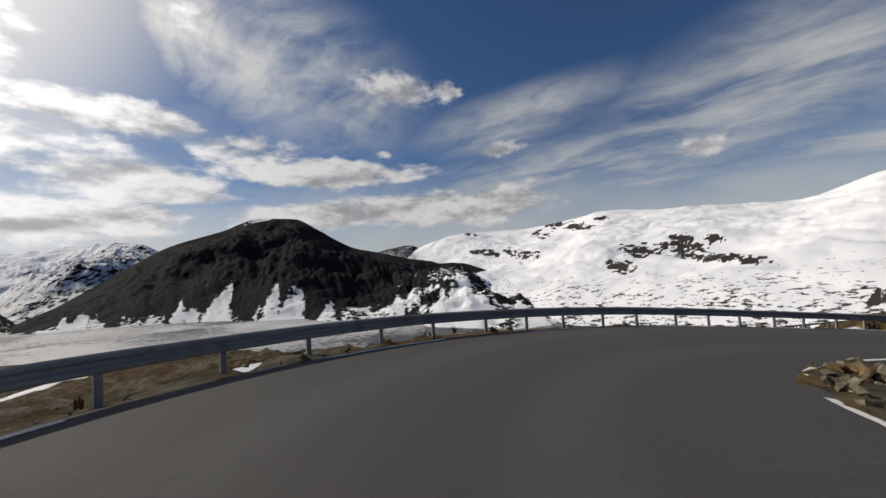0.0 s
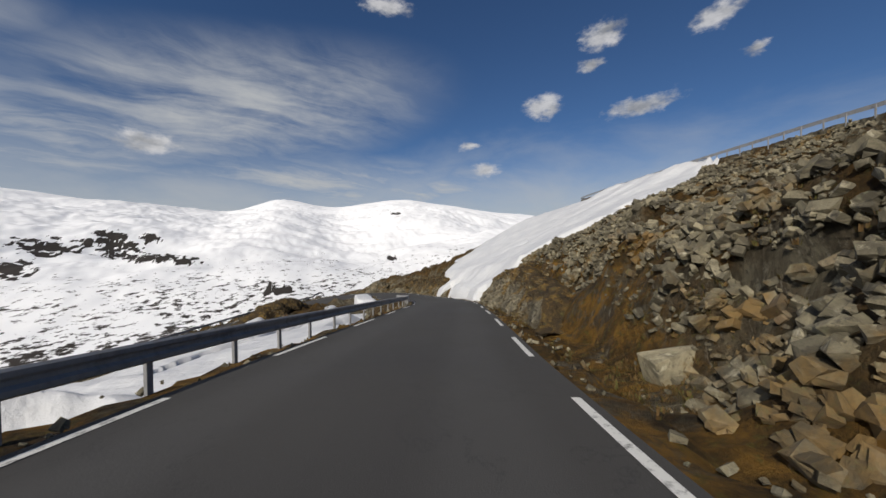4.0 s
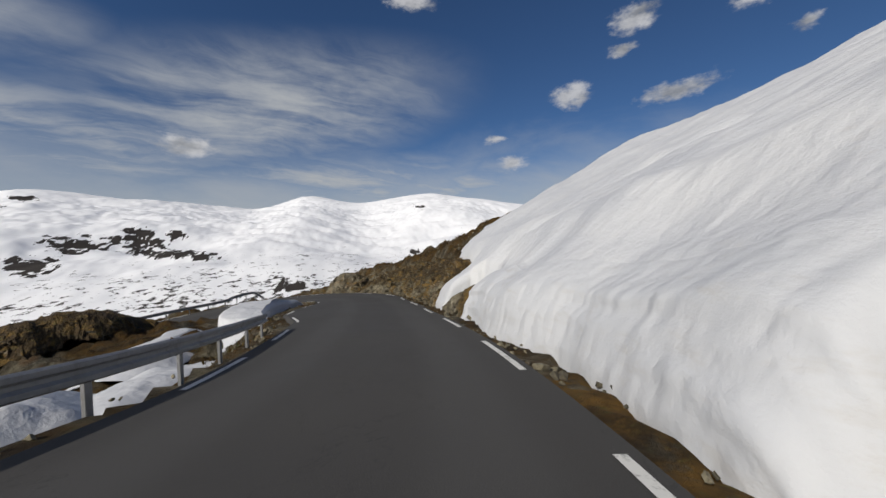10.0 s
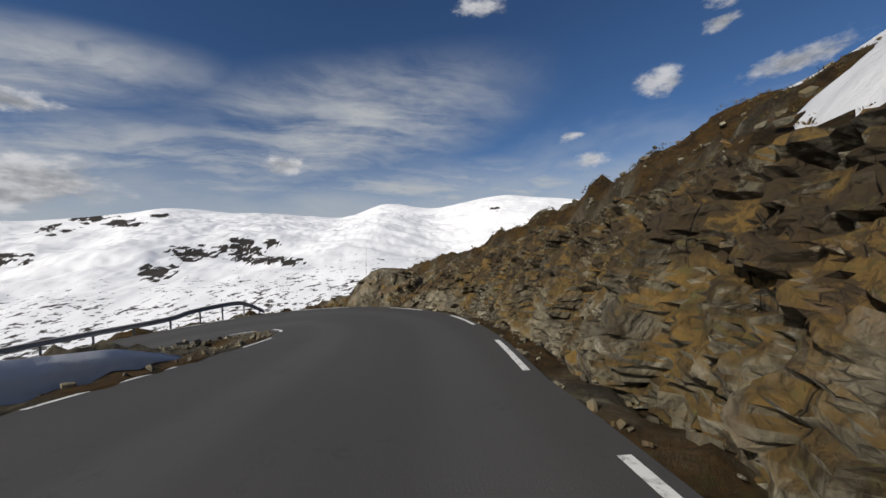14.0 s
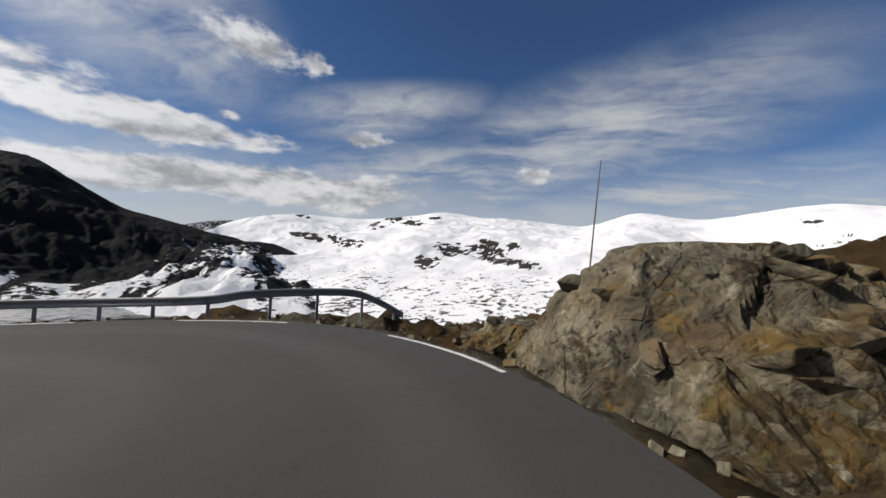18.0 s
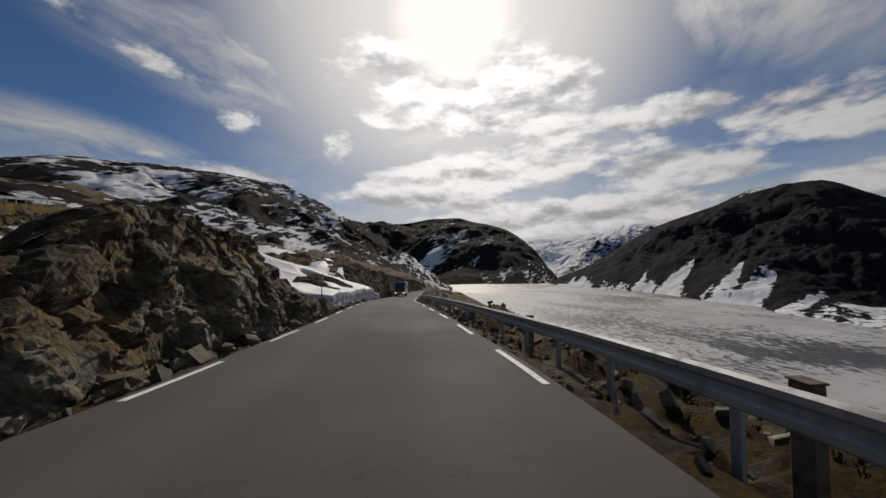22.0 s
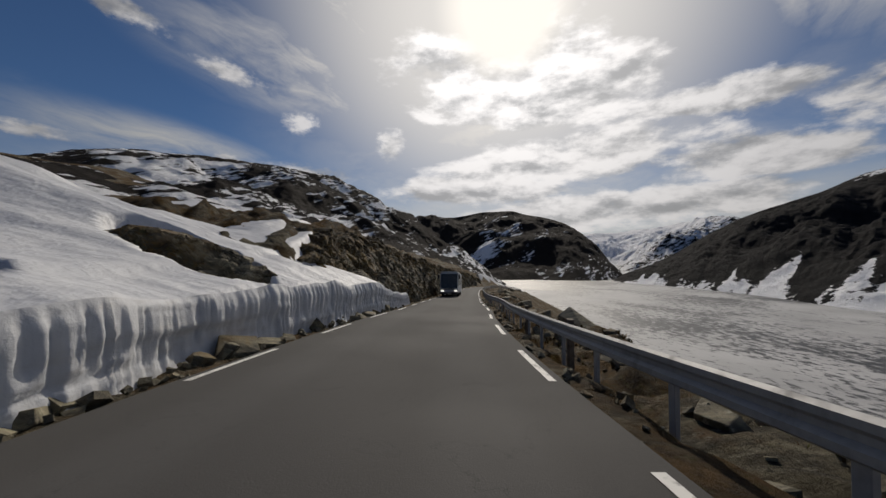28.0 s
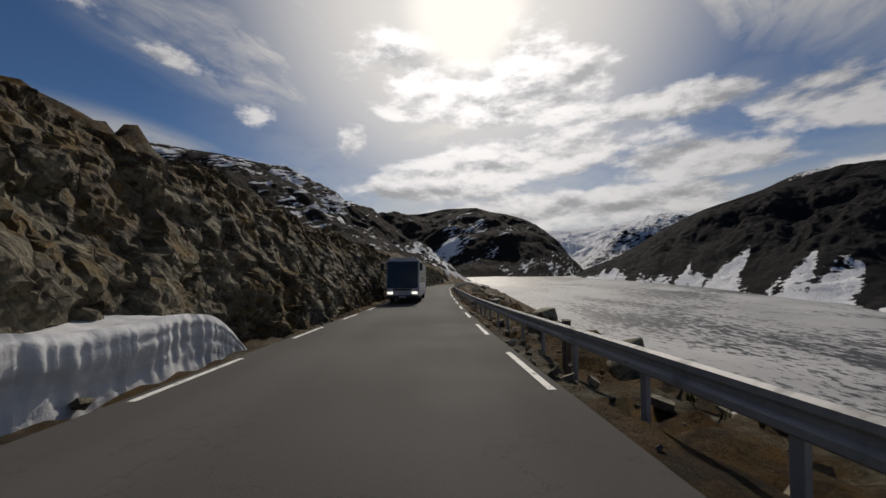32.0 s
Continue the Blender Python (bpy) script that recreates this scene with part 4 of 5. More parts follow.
def slab_meshes():
    """Angular blocks of the cliff, with chipped edges."""
    out = []
    rng = random.Random(21)
    for _ in range(10):
        bm = bmesh.new()
        for _ in range(14):
            bm.verts.new((rng.uniform(-0.7, 0.7), rng.uniform(-0.5, 0.5), rng.uniform(-0.4, 0.4)))
        hull = bmesh.ops.convex_hull(bm, input=bm.verts)
        bmesh.ops.delete(bm, geom=list({g for g in hull["geom_interior"] + hull["geom_unused"] if isinstance(g, bmesh.types.BMVert)}), context="VERTS")
        bmesh.ops.bevel(bm, geom=list(bm.edges), offset=0.03, segments=1, affect="EDGES", clamp_overlap=True)
        me = bpy.data.meshes.new("slab")
        bm.to_mesh(me), bm.free()
        add_value(me, "tone", [rng.random()] * len(me.vertices))
        me.materials.append(ROCK)
        out.append(me)
    return out


SLABS = slab_meshes()

rock_cut(1, 6.2, 10.75, lambda n: np.interp(n, [6.2, 7, 8, 8.7, 9.3, 9.7, 10.1, 10.4, 10.75], [0.7, 1.4, 2.3, 2.9, 3.1, 2.9, 2.1, 1.2, 0.5]), "broken grey-brown rock cut with rusty moss below the scree", seed=3, lean=0.68)
rock_cut(1, 12.55, 13.35, lambda n: 1.5 + 0 * n, "low dark outcrop of broken rock poking out of the snow", seed=17, foot=0.5, lean=0.4, back=1.2, turf=0.9, block=0.7)
rock_cut(1, 13.55, 18.7, lambda n: np.interp(n, [13.5, 14.0, 14.4, 15.0, 15.5, 16.4, 17.3, 18, 18.7], [2.0, 2.7, 2.8, 2.6, 2.8, 3.1, 2.6, 1.5, 0.5]), "tall banded gneiss cliff at the lower hairpin", seed=29, lean=0.6, back=2.4, dip=0.7, turf=0.22, block=0.72)
rock_cut(-1, 21.9, 27.1, lambda n: np.interp(n, [21.9, 22.6, 23.3, 24, 24.6, 25, 25.5, 26, 26.6, 27.1], [0.4, 0.8, 2.4, 3.7, 3.7, 3.2, 2.0, 1.2, 0.7, 0.4]), "dark shaded rock cut beside the low road", seed=41, lean=0.42, block=1.35)
rock_cut(-1, 29.8, 37.6, lambda n: np.interp(n, [29.8, 30.8, 31.8, 32.8, 35, 37, 37.6], [1.0, 2.6, 4.8, 6.0, 6.2, 5.0, 2.0]), "high dark rock wall above the low road", seed=53, foot=1.3, lean=0.6, back=3.4, dip=0.5, block=1.6)


def knob(x, y, z, rx, ry, h, label, seed, tilt=0.0):
    """A rounded boss of bare rock, grooved by ice."""
    u, v = np.meshgrid(np.linspace(0, 2 * np.pi, 190), np.linspace(0, 1, 60), indexing="ij")
    px, py = x + rx * v ** 0.8 * np.cos(u), y + ry * v ** 0.8 * np.sin(u)
    pz = z + h * np.cos(v * np.pi / 2) ** 0.8 - 1.2 * v ** 3 + tilt * (py - y)
    p = np.stack((px, py, pz), -1)
    push, tone = blocky(p, 0.9, seed)
    push = push * 0.2 + 0.12 * fbm(px * 1.2, py * 1.2, pz * 2, 3, seed)
    p[..., 2] += push * np.clip(v * 3, 0, 1)
    p[..., :2] += (push * np.stack((np.cos(u), np.sin(u)))).transpose(1, 2, 0) * 0.8
    me = mesh_from("rock_knoll", p, grid_faces(*u.shape), ROCK, False)
    add_value(me, "tone", tone)
    ob, pick = new("rock_knoll", me), random.Random(seed)
    for _ in range(14):
        i, j, size = pick.randrange(190), pick.randrange(12, 46), pick.uniform(0.3, 0.75)
        part("slab", SLABS[pick.randrange(len(SLABS))], None, ob).matrix_basis = pose(*p[i, j], pick.uniform(-30, 30), pick.uniform(-30, 30), pick.uniform(0, 360)) @ Matrix.Diagonal((size, size, size * 0.7, 1))
    return tagged(ob, label, "rock", "rock cuts beside the road")


knob(85.2, 43.4, -12.2, 2.4, 3.6, 2.45, "rounded grey rock knoll beside the hairpin", 61)
p = road_point(station(28.35), -7.2)
knob(p[0], p[1], p[2] + 0.8, 2.3, 2.6, 1.9, "bare brown rock standing out of the snow slope", 63)
p = road_point(station(19.6), 6.4)
knob(p[0], p[1], p[2] - 0.9, 2.2, 2.4, 1.2, "low mossy rock hump at the bend", 65)
p = road_point(station(30.0), -7.6)
knob(p[0], p[1], p[2] + 2.1, 1.3, 3.6, 1.0, "strip of bare rock showing through the snow slope", 69, -0.24)
knob(88.5, 40.5, -12.6, 5.0, 4.2, 2.6, "low heathery rock knoll behind the hairpin", 67)


# ---- snow ----
def wall_paint(n, at):
    """Cut snow: greyer and streaked where the plough has bared it."""
    grain = n.noise(at, 7.0, 6, 0.65)
    dirt = n.step(n.noise(n.place(at, (0.8, 0.8, 3.0)), 1.4, 6, 0.65), 0.50, 0.74)
    c = n.mix(n.noise(at, 0.8, 4), (0.51, 0.525, 0.55), (0.61, 0.615, 0.62))
    c = n.mix(n.math("MULTIPLY", dirt, 0.30), c, (0.42, 0.38, 0.32))
    cups = n.add("ShaderNodeTexVoronoi", feature="SMOOTH_F1", in_Vector=n.place(at, (1.0, 1.0, 0.35)), in_Scale=3.4).outputs["Distance"]
    h = n.math("ADD", n.math("MULTIPLY", cups, 0.7), n.math("MULTIPLY", grain, 0.3))
    return {"Base Color": c, "Roughness": 0.6, "Specular IOR Level": 0.25, "Normal": n.bump(h, 0.5, 0.14)}


CUT_SNOW = material("cut_snow", wall_paint)


def snow_field(side, n0, n1, wall, reach, label, foot=0.55, slope=0.3, shear=0.0, deep=0.55, seed=1, bare=(), ends=0.35, climb=True, flutes=1.0, lean=0.16, skew=0.0, tail=0.0, rounding=0.42):
    """Snow beside the road: a fluted wall at its edge, then the slope above it; bare holds (station, out, half run, half width, skew) of gaps."""
    s = np.arange(station(n0), station(n1), 0.11 if flutes < 1.5 else 0.05)
    n = stations(s)
    rise = slope if callable(slope) else lambda n: slope
    edge = (half_right(s) if side > 0 else half_left(s)) + VERGE + foot + 0.25 * fbm(s * 0.25, 0, 0, 3, seed)
    far = reach(n)
    rows_up, rows_out = 22, 56
    v = np.concatenate((np.linspace(0, 1, rows_up), 1 + np.linspace(0, 1, rows_out + 1)[1:] ** 1.3))
    V, S = np.meshgrid(v, s, indexing="ij")
    N = stations(S)
    face = np.clip(V, 0, 1)
    over = np.clip(V - 1, 0, 1) * far[None]
    run = S + shear * over
    w = wall(n)[None] * (1 + 0.14 * fbm(S * 0.3, 0, 0, 3, seed + 2))
    if not climb:
        w = (w + 0.4) * smooth(N, n0, n0 + 0.9) * smooth(N, n1, n1 - 0.9) - 0.4
    flute = 0.03 * fbm(S * 0.25, face * 7.0, 0, 3, seed + 15) + 0.03 * fbm(S * 0.5, face * 0.6, 0, 2, seed + 4) + flutes * (0.014 * np.abs(vnoise(S * 2.8, face * 0.9, 0, seed + 5)) + 0.055 * np.abs(vnoise(S * 7.0, face * 1.4, 0, seed + 12))) * np.sin(np.pi * face.clip(0, 1)) ** 0.6
    belly = lean * face - 0.09 * smooth(face, 0.40, 0.75) + (rounding + lean) * face ** (5 - 6 * lean)
    out = edge[None] + (flute + belly) * np.clip(w, 0.3, 1.6) * (1 - 0.85 * smooth(V, 1.0, 1.12)) + over
    base = road_point(run, side * out, 0.0)
    lip = base[..., 2] - 0.25 + (w + 0.22) * face ** 0.9 + rise(N) * over
    hill = ground_height(base[..., 0], base[..., 1], False) + deep
    hill = np.where(V > 1, hill, -99)
    k = 0.8
    raised = np.maximum(lip, hill) + np.where(V > 1, np.maximum(k - np.abs(lip - hill), 0) ** 2 / (4 * k), 0)
    soft = raised if climb else lip
    z = soft + np.where(V > 1, 0.12 * fbm(base[..., 0] * 0.35, base[..., 1] * 0.35, 0, 3, seed + 6) + 0.025 * fbm(base[..., 0] * 1.7, base[..., 1] * 1.7, 0, 3, seed + 8), 0)
    ragged = 0.35 * fbm(over * 0.4, N * 0.8, 0, 3, seed + 9)
    gone = np.maximum(1 - smooth(N + ragged * 0.6 - skew * np.exp(-over / 3.5), n0, n0 + ends), 1 - smooth(N + ragged * 0.6 + tail * np.exp(-over / 4.0), n1, n1 - ends))
    gone = np.maximum(gone, smooth(np.clip(V - 1, 0, 1) + ragged * 0.12, 0.9, 1.0))
    for bn, bo, br, bw, *skew in bare:
        d = ((stations(run) - bn - sum(skew) * (over - bo)) / br) ** 2 + ((over - bo) / bw) ** 2 + ragged * 0.9
        gone = np.maximum(gone, smooth(d, 1.25, 0.75))
    z = z - gone * (w * face + deep + 0.9)
    p = np.concatenate((base[..., :2], z[..., None]), -1)
    k = rows_up - 1
    ob = new("snow_bank", mesh_from("snow_bank", p[k:], grid_faces(len(v) - k, len(s), side > 0), SNOW, True))
    part("cut_wall", mesh_from("cut_wall", p[:k + 1], grid_faces(k + 1, len(s), side > 0), CUT_SNOW, True), None, ob, "fluted face of grey cut snow")
    return tagged(ob, label, "snow", "old snow beside the road")


snow_field(1, 9.5, 14.2, lambda n: np.interp(n, [9.5, 10, 11, 12, 13, 13.7, 14.2], [1.2, 1.7, 1.8, 1.7, 1.7, 1.7, 1.4]), lambda n: np.interp(n, [9.5, 10.2, 11, 12, 14.2], [23, 26, 31, 34, 34]), "deep snowfield cut to a fluted wall beside the road", slope=lambda n: np.interp(n, [9.5, 10.6, 11.4, 13.5], [0.37, 0.42, 0.50, 0.51]), shear=-0.05, deep=0.55, seed=71, flutes=0.55, lean=0.32, skew=0.75,
           bare=[(12.97, 0.0, 0.25, 0.6)], ends=0.3)
snow_field(1, 11.0, 17.0, lambda n: 0.1 + 0 * n, lambda n: np.interp(n, [12, 13.5, 14.5, 17], [33, 36, 40, 40]), "tongue of snow lying above the cliff", foot=3.0, slope=0.48, deep=0.85, seed=73, ends=1.3, tail=1.6, skew=1.2)
snow_field(-1, 24.6, 27.3, lambda n: 0.1 + 0 * n, lambda n: np.interp(n, [23.6, 25, 27], [12, 17, 19]), "snow slope lying behind the roadside rocks", foot=3.6, slope=0.25, deep=0.5, seed=77, bare=[(25.6, 9.5, 0.8, 1.6), (24.6, 6.0, 0.4, 1.0)], ends=0.7)
snow_field(-1, 26.5, 33.05, lambda n: np.interp(n, [26.5, 27.2, 28.5, 29.5, 30.5, 31.2, 32.0, 32.7, 33.3], [0.7, 1.1, 1.3, 1.2, 1.55, 1.55, 1.3, 0.85, 0.5]), lambda n: np.interp(n, [26.5, 28, 29.5, 30.6, 31.4, 32.0, 33.3], [30, 28, 24, 16, 8.5, 3.5, 2]), "melting snowfield ending in a fluted wall at the road", flutes=1.9, lean=0.05, rounding=0.10,
           slope=lambda n: np.interp(n, [29.3, 30.3, 31.5, 32.2], [0.19, 0.36, 0.34, 0.0]), deep=0.35, seed=79, bare=[(28.4, 3.2, 0.55, 2.0), (30.0, 3.9, 0.25, 3.4, 0.06), (27.4, 14.5, 1.1, 1.4)], ends=0.3)
snow_field(-1, 37.4, 41.0, lambda n: 0.9 + 0 * n, lambda n: 9 + 0 * n, "snow patch beyond the rock wall", slope=0.5, seed=89)
snow_field(-1, 13.4, 16.5, lambda n: np.interp(n, [13.4, 14, 15, 16.5], [0.35, 0.5, 0.62, 0.5]), lambda n: 2.4 + 0 * n, "long ploughed snowbank on the gravel verge", foot=0.6, slope=-0.03, climb=False, seed=97)


def snow_patch(x, y, rx, ry, turn, label, deep=0.4, seed=1):
    """A patch of old snow draped on the ground, thinning out at a ragged rim."""
    u, v = np.meshgrid(np.linspace(-1.3, 1.3, 70), np.linspace(-1.3, 1.3, 70), indexing="ij")
    c, s = math.cos(radians(turn)), math.sin(radians(turn))
    px, py = x + rx * u * c - ry * v * s, y + rx * u * s + ry * v * c
    r = np.sqrt(u * u + v * v) + 0.42 * fbm(px * 0.16, py * 0.16, 0, 4, seed)
    thick = deep * np.clip(1.0 - r, -0.6, 0.55)
    z = ground_height(px, py, False) + thick + 0.05 * fbm(px * 0.5, py * 0.5, 0, 3, seed)
    return tagged(new("snow_patch", mesh_from("snow_patch", np.stack((px, py, z), -1), grid_faces(70, 70, True), SNOW, True)), label, "snow", "snow patches on the slope")


for i, (x, y, rx, ry, turn) in enumerate([(2, 27, 9, 5, 20), (22, 26, 11, 4, 10), (40, 28, 10, 3.2, 12), (52, 32, 7, 2.5, 25), (10, 42, 12, 5, 10), (-14, 18, 7, 10, 20), (-20, 38, 10, 7, 0), (62, 41, 5, 1.8, 30),
                                          (30, 78, 16, 4, -15), (60, 72, 12, 3.5, -10), (0, 86, 18, 5, -15), (95, 62, 9, 6, 40), (-45, 55, 12, 6, 30), (70, -3, 14, 3, 4), (95, -1, 12, 3, 4), (30, 45, 10, 2.6, 12), (16, 50, 9, 2.6, -12), (44, 35, 9, 2.4, 10), (60, -20, 12, 3.2, 6), (90, -18, 12, 3.5, 6)]):
    snow_patch(x, y, rx, ry, turn, "patch of old granular snow on the heath", 1.2, 200 + i)


# ---- loose rock ----
def stone_meshes(count, seed, flat=0.6):
    """Angular stones, as lists of corners and triangles."""
    rng = random.Random(seed)
    out = []
    for _ in range(count):
        bm = bmesh.new()
        for a, b, c in [(i, j, k) for i in (-1, 1) for j in (-1, 1) for k in (-1, 1)]:
            bm.verts.new((a * rng.uniform(0.3, 0.6), b * rng.uniform(0.2, 0.45), c * rng.uniform(0.2, 0.5) * flat))
        for _ in range(3):
            bm.verts.new((rng.uniform(-0.6, 0.6), rng.uniform(-0.45, 0.45), rng.uniform(-0.5, 0.5) * flat))
        hull = bmesh.ops.convex_hull(bm, input=bm.verts)
        bmesh.ops.delete(bm, geom=list({g for g in hull["geom_interior"] + hull["geom_unused"] if isinstance(g, bmesh.types.BMVert)}), context="VERTS")
        bmesh.ops.triangulate(bm, faces=bm.faces)
        bm.verts.index_update()
        out.append((np.array([v.co for v in bm.verts]), np.array([[v.index for v in f.verts] for f in bm.faces])))
        bm.free()
    return out


def stone_paint(n, at):
    c, band, grain = rock_tone(n, at, 1.3)
    own = n.add("ShaderNodeNewGeometry").outputs["Random Per Island"]
    lum = n.step(own, 0, 1, (0.75, 1.5))
    c = n.mix(1.0, c, n.add("ShaderNodeCombineColor", in_0=lum, in_1=lum, in_2=n.math("MULTIPLY", lum, 0.95)).outputs[0], "MULTIPLY")
    lichen = n.step(n.noise(at, 5.0, 5, 0.6), 0.62, 0.7)
    c = n.mix(n.math("MULTIPLY", lichen, 0.5), c, (0.20, 0.20, 0.12))
    c = n.mix(n.math("MULTIPLY", n.step(n.noise(at, 0.32, 7, 0.68), 0.53, 0.62), 0.75), c, moss_tone(n, at))
    return {"Base Color": c, "Roughness": 0.88, "Normal": n.bump(n.math("ADD", band, grain), 0.7, 0.06)}


STONE = material("scree_stone", stone_paint)
STONES = stone_meshes(14, 5)


def turned(rng):
    return Euler((rng.uniform(-0.9, 0.9), rng.uniform(-0.9, 0.9), rng.uniform(0, 6.3))).to_matrix()


def scree(places, sizes, label, seed, name="scree"):
    """Many small stones lying on the ground, as one mesh."""
    rng = random.Random(seed)
    z = ground_height(places[:, 0], places[:, 1])
    verts, faces, n = [], [], 0
    for (x, y), h, size in zip(places, z, sizes):
        co, tri = STONES[rng.randrange(len(STONES))]
        v = co @ np.array(turned(rng)).T * size + (x, y, h + 0.22 * size)
        verts.append(v), faces.append(tri + n)
        n += len(co)
    ob = new(name, mesh_from(name, np.vstack(verts), np.vstack(faces), STONE))
    return tagged(ob, label, "rocks", kind="stuff")


rng = np.random.default_rng(3)
k = 50000
n = rng.uniform(2.7, 9.9, k)
s, u = station(n), rng.uniform(0, 1, k) ** 1.2 * 22 + np.interp(n, [2.7, 4.6, 5.6, 7.0], [3.9, 4.6, 6.2, 6.8]) + rng.normal(0, 0.35, k)
scree(road_point(s, u)[:, :2], 0.075 + 0.30 * rng.random(k) ** 2.6, "grey angular scree covering the slope below the upper road", 11)
k = 2400
n = rng.uniform(-2.0, 11.5, k)
s, u = station(n), -(rng.uniform(0, 1, k) * 7.5 + np.where(n < 2.2, 6.4, 4.2))
scree(road_point(s, u)[:, :2], 0.18 + 0.6 * rng.random(k) ** 2.5, "tumbled stones of the road bank below the crash barrier", 13)
k = 2600
s = station(rng.uniform(0, 40, k))
side = rng.choice([-1, 1], k)
u = np.where(side > 0, half_right(s), half_left(s)) + VERGE + rng.random(k) ** 1.6 * 1.5
scree(road_point(s, side * u)[:, :2], 0.05 + 0.17 * rng.random(k) ** 3, "gravel and small stones along the verges", 17)
k = 1500
s, u = station(rng.uniform(23.0, 40, k)), rng.uniform(4.6, 16, k)
scree(road_point(s, u)[:, :2], 0.14 + 0.5 * rng.random(k) ** 3, "stones on the bank above the lake", 19)
k = 900
s, u = station(rng.uniform(20.3, 31, k)), -(rng.uniform(3.3, 4.6, k))
scree(road_point(s, u)[:, :2], 0.12 + 0.4 * rng.random(k) ** 2.5, "fallen stones at the foot of the rock cut", 23)

k = 700
s, u = station(rng.uniform(14.8, 18.8, k)), rng.uniform(5.0, 15, k)
scree(road_point(s, u)[:, :2], 0.06 + 0.18 * rng.random(k) ** 3, "pale stones scattered over the heath above the cliff", 29)

boulder_meshes = []
for i, (co, tri) in enumerate(stone_meshes(9, 77, 0.75)):
    bm = bmesh.new()
    vs = [bm.verts.new(c) for c in co]
    for t in tri:
        bm.faces.new([vs[j] for j in t])
    bmesh.ops.bevel(bm, geom=list(bm.edges), offset=0.02, segments=1, affect="EDGES", clamp_overlap=True)
    me = bpy.data.meshes.new("boulder")
    bm.to_mesh(me), bm.free()
    me.materials.append(STONE)
    boulder_meshes.append(me)


def boulder(x, y, size, sink, turn, label, group="boulders on the scree"):
    ob = new("boulder", boulder_meshes[int(turn * 7) % len(boulder_meshes)])
    z = float(ground_height(np.array([x]), np.array([y]))[0])
    ob.matrix_basis = pose(x, y, z + size * (0.22 - sink), turn * 23 % 50 - 25, turn * 41 % 50 - 25, turn * 57 % 360) @ Matrix.Diagonal((size, size * 0.85, size, 1))
    return tagged(ob, label, "boulder", group)


rnd = random.Random(9)
boulder(20.2, 9.0, 1.0, 0.1, 5.2, "pale upright boulder bedded in the mossy bank")
boulder(17.4, 7.4, 0.8, 0.12, 2.4, "large grey boulder at the foot of the scree")
for i in range(110):
    p = road_point(station(rnd.uniform(2.4, 9.8)), rnd.uniform(6.8, 20))
    boulder(p[0], p[1], rnd.choice([0.28, 0.32, 0.36, 0.4, 0.45, 0.5, 0.6]), 0.05, i + 1.3, "angular grey boulder lying on the scree")
for i, (n, u, size) in enumerate([(29.4, -3.55, 0.9), (29.6, -3.5, 0.7), (29.8, -3.5, 0.5), (31.0, -3.55, 0.8), (31.2, -3.5, 1.2), (31.4, -3.6, 1.0), (31.65, -3.55, 0.7), (31.85, -3.65, 0.95), (32.0, -3.5, 0.9), (30.85, -3.85, 1.3), (30.6, -3.5, 0.5), (28.7, -3.5, 0.5), (26.9, -3.7, 0.5), (27.2, -3.6, 0.4), (28.4, -3.6, 0.3),
                                  (12.9, 3.9, 0.5), (12.15, 4.0, 0.7), (12.45, 4.3, 0.8), (13.2, 3.9, 0.5)]):
    p = road_point(station(n), u)
    boulder(p[0], p[1], size, 0.26, i * 3 + 2.1, "dark rock at the foot of the snow wall", "rocks at the snow wall's foot")
for i, (n, u, size) in enumerate([(30.4, 6.8, 1.2), (31.0, 7.6, 1.6), (31.5, 6.6, 1.1), (32.0, 8.0, 2.0), (32.3, 6.9, 1.3), (32.6, 8.6, 1.9), (32.9, 7.2, 1.5), (33.2, 9.0, 2.2), (33.5, 7.0, 1.4), (33.8, 8.4, 2.0), (34.2, 9.6, 2.4), (34.6, 7.6, 1.6), (35.0, 9.0, 2.2), (35.7, 8.0, 1.8),
                                  (36.4, 9.0, 2.4), (37.2, 8.2, 1.8), (38, 10, 2.6), (39.5, 10, 2.4), (27.6, 6.4, 0.8), (28.3, 7.0, 1.1), (29.2, 6.2, 0.7), (26.2, 5.6, 0.6), (29.8, 8.0, 1.4)]):
    p = road_point(station(n), u)
    boulder(p[0], p[1], size, 0.18, i * 5 + 4.4, "dark rock hump on the bank above the lake", "rocks above the lake")


# ---- things by the road ----
def plain(name, colour, rough=0.5, metal=0.0, spots=0.12):
    def paint(n, at):
        f = n.step(n.noise(at, 6.0, 6, 0.65), 0.4, 0.75)
        return {"Base Color": n.mix(f, colour, tuple(c * (1 - spots * 2) for c in colour)), "Roughness": n.step(f, 0, 1, (rough, min(1.0, rough + 0.2))), "Metallic": metal}
    return material(name, paint)


GREY_PAINT = plain("grey_sign_back", (0.20, 0.20, 0.20), 0.6)
DARK_STEEL = plain("dark_post", (0.10, 0.095, 0.09), 0.6, 0.3)
WOOD = plain("weathered_wood", (0.13, 0.10, 0.07), 0.85, 0, 0.3)
STAKE = plain("bamboo_stake", (0.12, 0.085, 0.05), 0.8)


